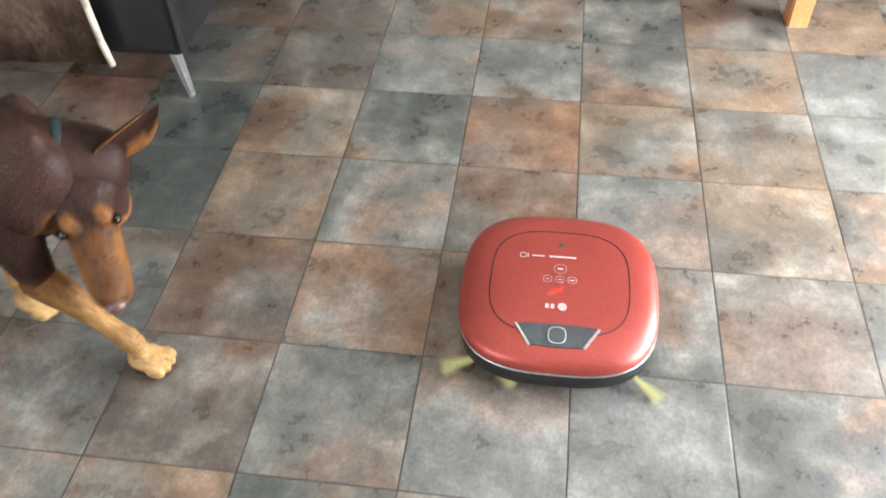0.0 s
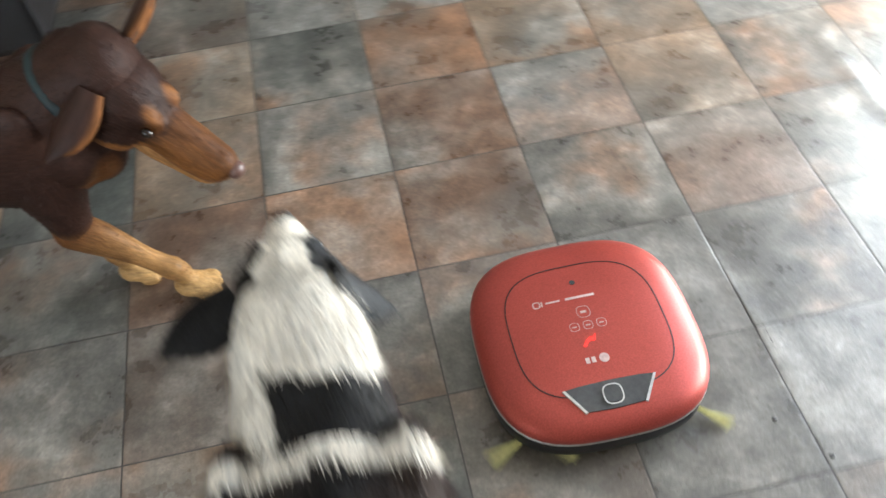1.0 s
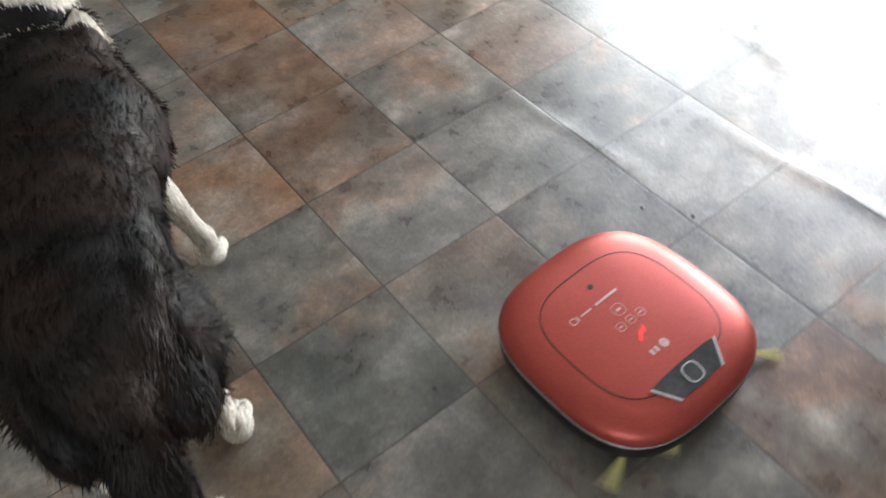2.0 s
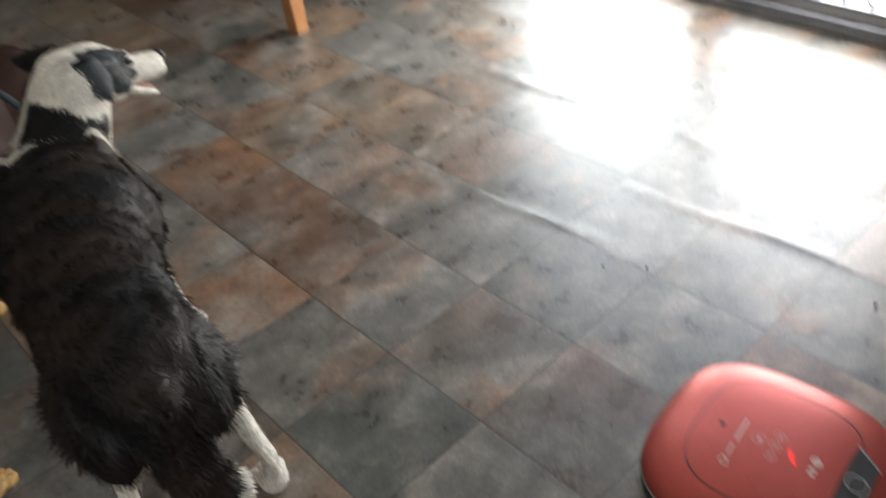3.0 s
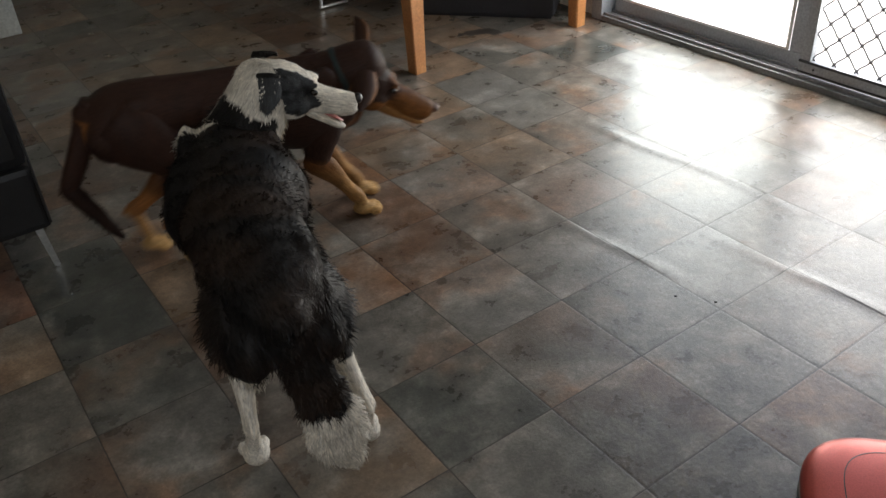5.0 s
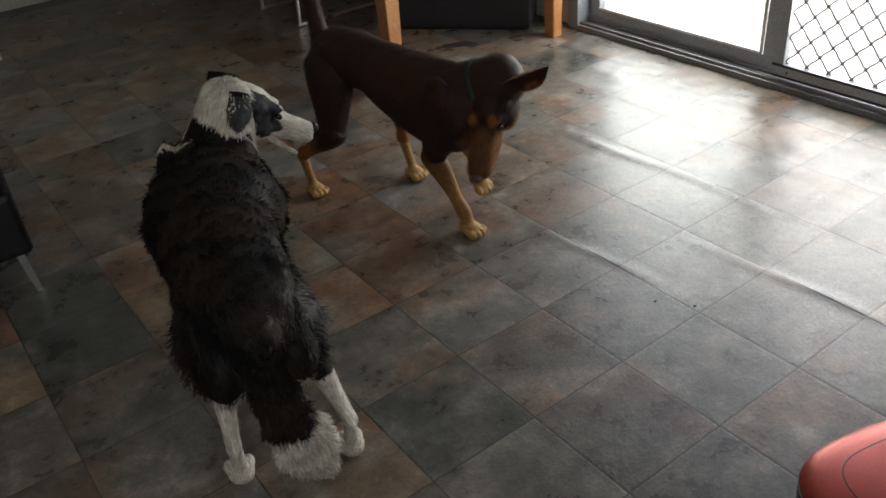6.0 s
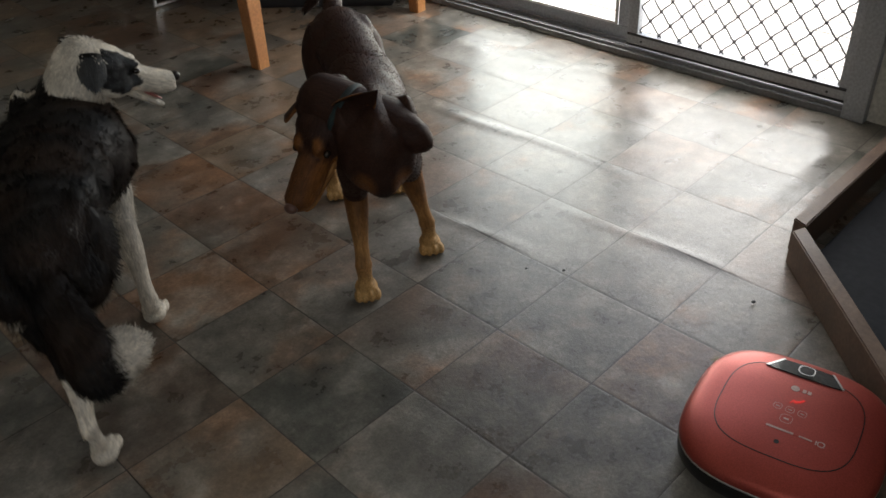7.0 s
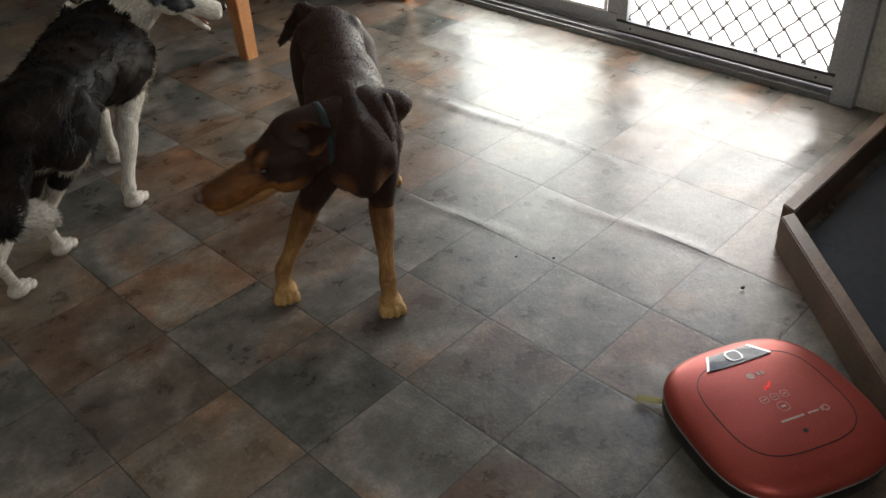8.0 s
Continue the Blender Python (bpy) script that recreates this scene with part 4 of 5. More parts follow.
            sh = [(-0.03, 0, 0.026, 0.034), (-0.005, 0, 0.036, 0.047), (0.05, 0.0, 0.028, 0.038), (0.10, 0, 0.019, 0.025), (0.15, 0, 0.0145, 0.019), (0.175, 0, 0.0145, 0.020), (0.185, 0, 0.009, 0.012)]
            if not kelpie:
                th = [(x, z, ry * 1.25, rz * 1.2) for x, z, ry, rz in th]
                sh = [(x, z, ry * 1.02, rz * 1.05) for x, z, ry, rz in sh]
            if kelpie:
                cu = lambda p: lerp(CHOC, TAN, (p[0] + 2.5 * wobble(p) - 0.13) / 0.05)
                cl = lambda p: lerp(lerp(CHOC, TAN, 0.55), lerp(TAN, CREAM, 0.45), (p[0] + 2.5 * wobble(p) + 0.01) / 0.12)
                cp = lambda p: lerp(CREAM, lerp(TAN, CREAM, 0.4), (p[2] + wobble(p) - 0.02) / 0.05)
                ct = lambda p: CHOC
                cs = lambda p: lerp(CHOC, TAN, (p[0] + 2 * wobble(p) - 0.04) / 0.07)
            else:
                cu = lambda p: BLACK if p[0] < 0.045 + wobble(p, 14, 0.04) else WHITE
                cl = lambda p: WHITE
                cp = lambda p: WHITE
                ct = dark
                cs = lambda p: BLACK if p[0] < 0.075 + wobble(p, 14, 0.03) and p[2] < 0.02 else WHITE
            P = self.parts
            P["uf" + side] = coat_part("upper_foreleg", blended(join(loft(up, 14, 18, 0.03), egg((0.03, 0, -0.022), (0.075, 0.030, 0.030))), 0.006, 3), cu, R, (*hair, int(1200 * few)), (1, 0, -0.4), 0.25, "", 21)
            P["lf" + side] = coat_part("forearm", loft(lo, 20, 18, 0.03), cl, R, (*leg_hair, int(900 * few)), (1, 0, 0), 0.15, "", 22)
            P["pf" + side] = coat_part("front_paw", blended(paw_piece(1.0), 0.0036, 2), cp, R, (0.004, 0.0006, int(500 * few)), (1, 0, -0.6), 0.15, "", 23)
            P["uh" + side] = coat_part("thigh", loft(th, 16, 20, 0.04), ct, R, (hair[0] * (1.0 if kelpie else 1.5), hair[1], int(2600 * few)), (1, 0, -0.5), 0.25, "", 24)
            P["lh" + side] = coat_part("shank", blended(join(loft(sh, 14, 16), egg((0.165, 0, -0.018), (0.030, 0.008, 0.010))), 0.0045, 2), cs, R, (hair[0] * 0.5, hair[1], int(1100 * few)), (1, 0, -0.3), 0.2, "", 25)
            P["ph" + side] = coat_part("hind_paw", blended(join(paw_piece(0.95, self.meta, 0.034, 0.0140), egg((-0.042, 0, self.meta + 0.002), (0.016, 0.011, 0.020))), 0.0036, 2), cp, R, (0.004, 0.0006, int(600 * few)), (0.4, 0, -1), 0.15, "", 26)

        # tail
        self.t1, self.t2 = (0.19, 0.18) if kelpie else (0.21, 0.17)
        if kelpie:
            ta = [(-0.04, 0, 0.03, 0.03), (0.0, 0, 0.030, 0.033), (0.08, 0, 0.025, 0.027), (0.19, 0, 0.021, 0.022), (0.205, 0, 0.012, 0.012)]
            tb = [(-0.015, 0, 0.010, 0.010), (0.0, 0, 0.021, 0.022), (0.09, 0, 0.018, 0.018), (0.165, 0, 0.010, 0.010), (0.18, 0, 0.003, 0.003)]
            self.parts["ta"] = coat_part("tail_base", loft(ta, 12, 14), lambda p: CHOC, R, (0.014, 0.001, 900), (1, 0, 0), 0.15, "", 31)
            self.parts["tb"] = coat_part("tail_tip", loft(tb, 12, 14), lambda p: DEEP, R, (0.016, 0.001, 800), (1, 0, 0), 0.15, "", 32)
        else:
            ta = [(-0.012, 0, 0.022, 0.018), (0.008, 0, 0.034, 0.026), (0.08, 0, 0.040, 0.030), (0.16, 0, 0.043, 0.032), (0.215, 0, 0.042, 0.032), (0.235, 0, 0.02, 0.02)]
            tb = [(-0.03, 0, 0.02, 0.02), (0.0, 0, 0.042, 0.034), (0.06, 0, 0.050, 0.040), (0.11, 0, 0.044, 0.034), (0.15, 0, 0.024, 0.020), (0.165, 0, 0.006, 0.006)]
            self.parts["ta"] = coat_part("tail_base", loft(ta, 14, 18, 0.08), dark, R, (0.024, 0.0009, 5000), (1, 0, 0), 0.22, "", 31)
            self.parts["tb"] = coat_part("tail_tip", loft(tb, 14, 18, 0.08), lambda p: BLACK if p[0] < 0.0 + wobble(p, 15, 0.03) else WHITE, R, (0.026, 0.0009, 6000), (1, 0, 0), 0.24, "", 32)

    def solve(self, k):
        """World matrices of all pieces for one pose."""
        up = Vector((0, 0, 1))

        def basis(origin, x, z=up):
            x = x.normalized()
            y = z.cross(x)
            y = y.normalized() if y.length > 1e-5 else Vector((0, 1, 0))
            z2 = x.cross(y)
            m = Matrix((x, y, z2)).transposed().to_4x4()
            m.translation = origin
            return m

        W, H, N, M = (Vector(k[q]) for q in ("W", "H", "N", "M"))
        mid = (W + H) / 2 + Vector((*k.get("B", (0, 0)), 0))
        out = {"chest": basis(W, W - mid), "rump": basis(H, mid - H)}
        C, Rm = out["chest"], out["rump"]
        fwd = (W - H)
        flat = Vector((fwd.x, fwd.y, 0)).normalized()
        root = basis(Vector(((W.x + H.x) / 2, (W.y + H.y) / 2, 0)), flat)
        # head and neck
        d = M - N
        hb = basis(N - d.normalized() * (0.022 if self.kelpie else 0.0), d)
        tilt = math.degrees(math.atan2(0.06, self.head_len))
        out["head"] = hb @ pose(0, 0, 0, 0, -tilt, 0)
        n0 = C @ Vector((-0.015, 0, -0.085))
        n1 = out["head"] @ Vector((0.0, 0, -0.05))
        nd = n1 - n0
        out["neck"] = basis(n0 + nd.normalized() * max(-0.045, (nd.length - self.neck_len) * 0.5), nd)
        # legs
        def two_bones(a, b, la, lb, bend):
            d = b - a
            if d.length > (la + lb) * 0.995:
                a = b - d.normalized() * (la + lb) * 0.995
                d = b - a
            if d.length < abs(la - lb) + 0.02:
                d = d.normalized() * (abs(la - lb) + 0.02)
            f = (la * la - lb * lb + d.length_squared) / (2 * d.length)
            h = math.sqrt(max(0.0, la * la - f * f))
            side = bend - d * (bend.dot(d) / d.length_squared)
            return a, a + d.normalized() * f + side.normalized() * h

        for side, s in (("L", 1), ("R", -1)):
            P = Vector(k["F" + side])
            lift = max(0.0, P.z - 0.012)
            P.z = max(0.0, P.z - 0.012)
            fm = basis(P, k.get("fwdF", C.to_3x3() @ Vector((1, 0, 0))) * 1.0)
            x = Vector((fm[0][0], fm[1][0], 0))
            fm = basis(P, x) @ pose(0, 0, 0, 0, min(60, lift * 700), 0)
            wrist = fm @ Vector((-0.016, 0, 0.058))
            sh = C @ Vector((-0.02, s * 0.052, -0.135))
            a, e = two_bones(sh, wrist, self.up_f, self.lo_f, -x)
            ref = x
            out["uf" + side] = basis(a, e - a, ref)
            out["lf" + side] = basis(e, wrist - e, ref)
            out["pf" + side] = fm
            P = Vector(k["H" + side])
            lift = max(0.0, P.z - 0.012)
            P.z = max(0.0, P.z - 0.012)
            rx = Rm.to_3x3() @ Vector((1, 0, 0))
            x = Vector((rx.x, rx.y, 0)).normalized()
            hm = basis(P, x) @ pose(0, 0, 0, 0, min(50, lift * 500), 0)
            hock = hm @ Vector((-0.034, 0, self.meta))
            hip = Rm @ Vector((-0.010, s * 0.050, -0.105))
            a, e = two_bones(hip, hock, self.up_h, self.lo_h, x)
            out["uh" + side] = basis(a, e - a, x)
            out["lh" + side] = basis(e, hock - e, x)
            out["ph" + side] = hm
        # tail
        t0 = Rm @ Vector((-0.095, 0, -0.075))
        tm, tt = Vector(k["TM"]), Vector(k["TT"])
        d1 = (tm - t0).normalized()
        t1 = t0 + d1 * self.t1
        d2 = (tt - t1).normalized()
        zref = up if abs(d1.z) < 0.9 else -flat
        out["ta"] = basis(t0, d1, zref)
        zref = up if abs(d2.z) < 0.9 else -flat
        out["tb"] = basis(t1, d2, zref)
        return root, out

    def key(self, poses):
        """Rows for walk() from poses in time order; between them each point glides without overshoot."""
        names = ["W", "H", "N", "M", "FL", "FR", "HL", "HR", "TM", "TT", "B"]
        ts = [p[0] for p in poses]
        full, last = [], {"B": (0, 0)}
        for _, p in poses:
            last = {**last, "B": (0, 0), **p}
            full.append(dict(last))
        for i, p in enumerate(full):
            W, H = Vector(p["W"]), Vector(p["H"])
            f = (W - H)
            f = Vector((f.x, f.y, 0)).normalized()
            l = Vector((-f.y, f.x, 0))
            own = poses[i][1]
            for n2, base, sgn in (("FL", W, 1), ("FR", W, -1), ("HL", H, 1), ("HR", H, -1)):
                if n2 not in own and (n2 not in p or (Vector(p[n2]) - base).to_2d().length > 0.26):
                    q = base - f * 0.02 + l * (0.075 * sgn)
                    p[n2] = (q.x, q.y, 0.012)
            if "TM" not in own:
                q = H - f * 0.16
                p["TM"], p["TT"] = (q.x, q.y, H.z - 0.18), (q.x + f.x * 0.03, q.y + f.y * 0.03, H.z - 0.37)
        data = {n2: np.array([p[n2] for p in full], float) for n2 in names}

        def at(n2, t):
            v = data[n2]
            i = min(max(int(np.searchsorted(ts, t, "right")) - 1, 0), len(ts) - 2)
            h = ts[i + 1] - ts[i]
            f = min(max((t - ts[i]) / h, 0), 1)
            slope = (v[1:] - v[:-1]) / np.diff(ts)[:, None]

            def tan(j):
                if j == 0 or j == len(ts) - 1:
                    return slope[0] * 0.5 if j == 0 else slope[-1] * 0.5
                a, b = slope[j - 1], slope[j]
                ok = a * b > 0
                return np.where(ok, 2 * a * b / np.where(ok, a + b, 1.0), 0.0)
            m0, m1 = tan(i), tan(i + 1)
            return (2 * f ** 3 - 3 * f * f + 1) * v[i] + (f ** 3 - 2 * f * f + f) * h * m0 + (3 * f * f - 2 * f ** 3) * v[i + 1] + (f ** 3 - f * f) * h * m1

        rows, part_rows = [], {n2: [] for n2 in self.parts}
        for q in range(81):
            t = q / 10
            k = {n2: tuple(at(n2, t)) for n2 in names}
            root, out = self.solve(k)
            rows.append((t, root))
            inv = root.inverted()
            for n2, m in out.items():
                part_rows[n2].append((t, inv @ m))
        walk(self.root, rows)
        for n2, r in part_rows.items():
            walk(self.parts[n2], r)


kelpie = Dog("chocolate-brown short-haired dog with tan legs on the tiled floor", True)
collie = Dog("black and white long-haired dog with a white tail tip", False)


# ---- floor ----
T, JOINT = 0.255, 0.0026
ORANGE, TANT, LIGHT, GREEN, BROWN, PINK, GREYT = (0.235, 0.128, 0.074), (0.235, 0.168, 0.115), (0.20, 0.19, 0.172), (0.074, 0.077, 0.068), (0.140, 0.084, 0.056), (0.195, 0.146, 0.116), (0.135, 0.126, 0.110)
KIND = {"o": ORANGE, "t": TANT, "l": LIGHT, "d": GREEN, "b": BROWN, "p": PINK, "g": GREYT}
# one letter a tile, row by row from the near side, columns from the sofa to the door
PLAN = {-4: "bgdbgbgpgdgg", -3: "gbdgbgggdggp", -2: "dgtdpglgpgdg", -1: "bgbgllglgpgg", 0: "gdbobgpglpgd", 1: "tdtgbltglgpg", 2: "rdtdottlglgg", 3: "bgbllgtlgdgg", 4: "gbbtodbtgpgg", 5: "tgbdbgdbtggg"}


def ripple(x, y):
    """The sheet lifts in soft ridges towards the door."""
    if x < 0.35:
        return 0.0
    z = 0.0
    for x0, ya, yb, w, a in ((0.985, -0.40, 0.42, 0.015, 0.0042), (0.515, -0.42, 0.06, 0.012, 0.0018), (0.755, -0.85, -0.25, 0.014, 0.0025), (1.25, -0.55, 0.30, 0.05, 0.0034), (1.45, -0.60, 0.95, 0.06, 0.0032)):
        e = min(1.0, max(0.0, (y - ya) / 0.12)) * min(1.0, max(0.0, (yb - y) / 0.12))
        z += a * e * math.exp(-(((x - x0 - 0.02 * math.sin(y * 7 + x0 * 9)) / w) ** 2))
    for y0, xa, xb, w, a in ((-0.40, 0.98, 1.50, 0.020, 0.0050), (-0.52, 1.0, 1.6, 0.03, 0.004), (-0.70, 0.95, 1.55, 0.03, 0.004), (-0.2, 1.2, 1.65, 0.04, 0.002)):
        e = min(1.0, max(0.0, (x - xa) / 0.15)) * min(1.0, max(0.0, (xb - x) / 0.12))
        z += a * e * math.exp(-(((y - y0 + 0.06 * (x - 1.2) + 0.012 * math.sin(x * 13)) / w) ** 2))
    near = min(1.0, max(0.0, (x - 0.9) / 0.5))
    return z + near * 0.0026 * (noise.noise((x * 9, y * 7, 4)) + 0.7 * noise.noise((x * 23, y * 15, 2)))


def tile_mesh(i, j, steps):
    """A tile with soft, slightly uneven edges; steps: how finely it follows the floor's ripples."""
    h, bev = (T - JOINT) / 2, 0.0022
    cx, cy = (i + 0.5) * T, (j + 0.5) * T
    cuts = [-h, -h + bev] + ([-h + 2 * bev] if steps > 2 else []) + [-h + bev + (2 * h - 2 * bev) * k / steps for k in range(1, steps)] + ([h - 2 * bev] if steps > 2 else []) + [h - bev, h]
    me = bpy.data.meshes.new("tile")
    n = len(cuts)
    verts = []
    for a, y in enumerate(cuts):
        for b, x in enumerate(cuts):
            rim = a in (0, n - 1) or b in (0, n - 1)
            lift = ripple(cx + x, cy + y) if steps > 2 else 0.0
            verts.append((x, y, lift - (0.0002 if rim else 0.0)))
    faces = [(a * n + b, a * n + b + 1, (a + 1) * n + b + 1, (a + 1) * n + b) for a in range(n - 1) for b in range(n - 1)]
    me.from_pydata(verts, [], faces)
    for p in me.polygons:
        p.use_smooth = steps > 2
    me.materials.append(TILE)
    return me


def build_floor():
    f = tagged(new("floor"), "slate-look vinyl floor with square stone tiles in rust, tan and grey", "floor", "", "structure")
    n = 260
    bm = bmesh.new()
    xs = np.linspace(X_W, DOOR_X + 0.03, n)
    ys = np.linspace(Y_S, Y_N, n)
    grid = [[bm.verts.new((x, y, ripple(x, y) - 0.0006 if x > 0.3 else -0.0006)) for x in xs] for y in ys]
    for a in range(n - 1):
        for b in range(n - 1):
            bm.faces.new((grid[a][b], grid[a][b + 1], grid[a + 1][b + 1], grid[a + 1][b]))
    part("joint_bed", bm, GROUT, f, "dark recessed joints", True)
    rng = random.Random(7)
    shared = [tile_mesh(0, 0, 2)]
    far = []
    for i in range(-12, 7):
        for j in range(-9, 15):
            if (i + 1) * T > DOOR_X + 0.09 or (j + 1) * T > Y_N or (j + 0.2) * T < Y_S:
                continue
            row = PLAN.get(j, "")
            letter = row[i + 4] if 0 <= i + 4 < len(row) else rng.choice("ttgbldpgb")
            base = KIND.get(letter, (0.23, 0.115, 0.075))
            k = rng.uniform(0.88, 1.12)
            colour = tuple(c * k for c in base)
            if -6 <= i <= 6 and -8 <= j <= 12:
                me = tile_mesh(i, j, 14) if i >= 1 and -5 <= j <= 4 else shared[0]
                t = new("tile", me)
                t.parent = f
                turn = 0 if me is not shared[0] else rng.choice((0, 90, 180, 270))
                t.matrix_basis = pose((i + 0.5) * T, (j + 0.5) * T, 0, 0, 0, turn)
                t.color = (*colour, 1)
            else:
                far.append((i, j, colour))
    h = (T - JOINT) / 2
    verts, faces = [], []
    for i, j, _ in far:
        cx, cy = (i + 0.5) * T, (j + 0.5) * T
        k = len(verts)
        verts += [(cx + x, cy + y, z) for z, e in ((-0.0012, h), (0.0, h - 0.002)) for x, y in ((-e, -e), (e, -e), (e, e), (-e, e))]
        faces += [(k + 4, k + 5, k + 6, k + 7)] + [(k + a, k + (a + 1) % 4, k + 4 + (a + 1) % 4, k + 4 + a) for a in range(4)]
    me = bpy.data.meshes.new("far_tiles")
    me.from_pydata(verts, [], faces)
    me.materials.append(TILE)
    ft = tagged(new("far_tiles", me), "", "", "", "stuff")
    ft.parent = f
    ft.color = (*GREYT, 1)


build_floor()

for k, (x, y, s) in enumerate(((0.465, -0.417, 0.004), (0.518, -0.490, 0.0045), (0.700, -0.883, 0.006))):
    v, fc = egg((x, y, 0.004 + s * 0.4), (s, s * 0.7, s * 0.5))
    me = bpy.data.meshes.new("crumb")
    me.from_pydata([tuple(Vector(p) + Vector((x, y, 0.004)) * 0) for p in v], [], fc)
    me.materials.append(ALU_DARK)
    tagged(new("crumb", me), "small dark crumb lying on the tiled floor", "crumb", "crumbs on the floor")


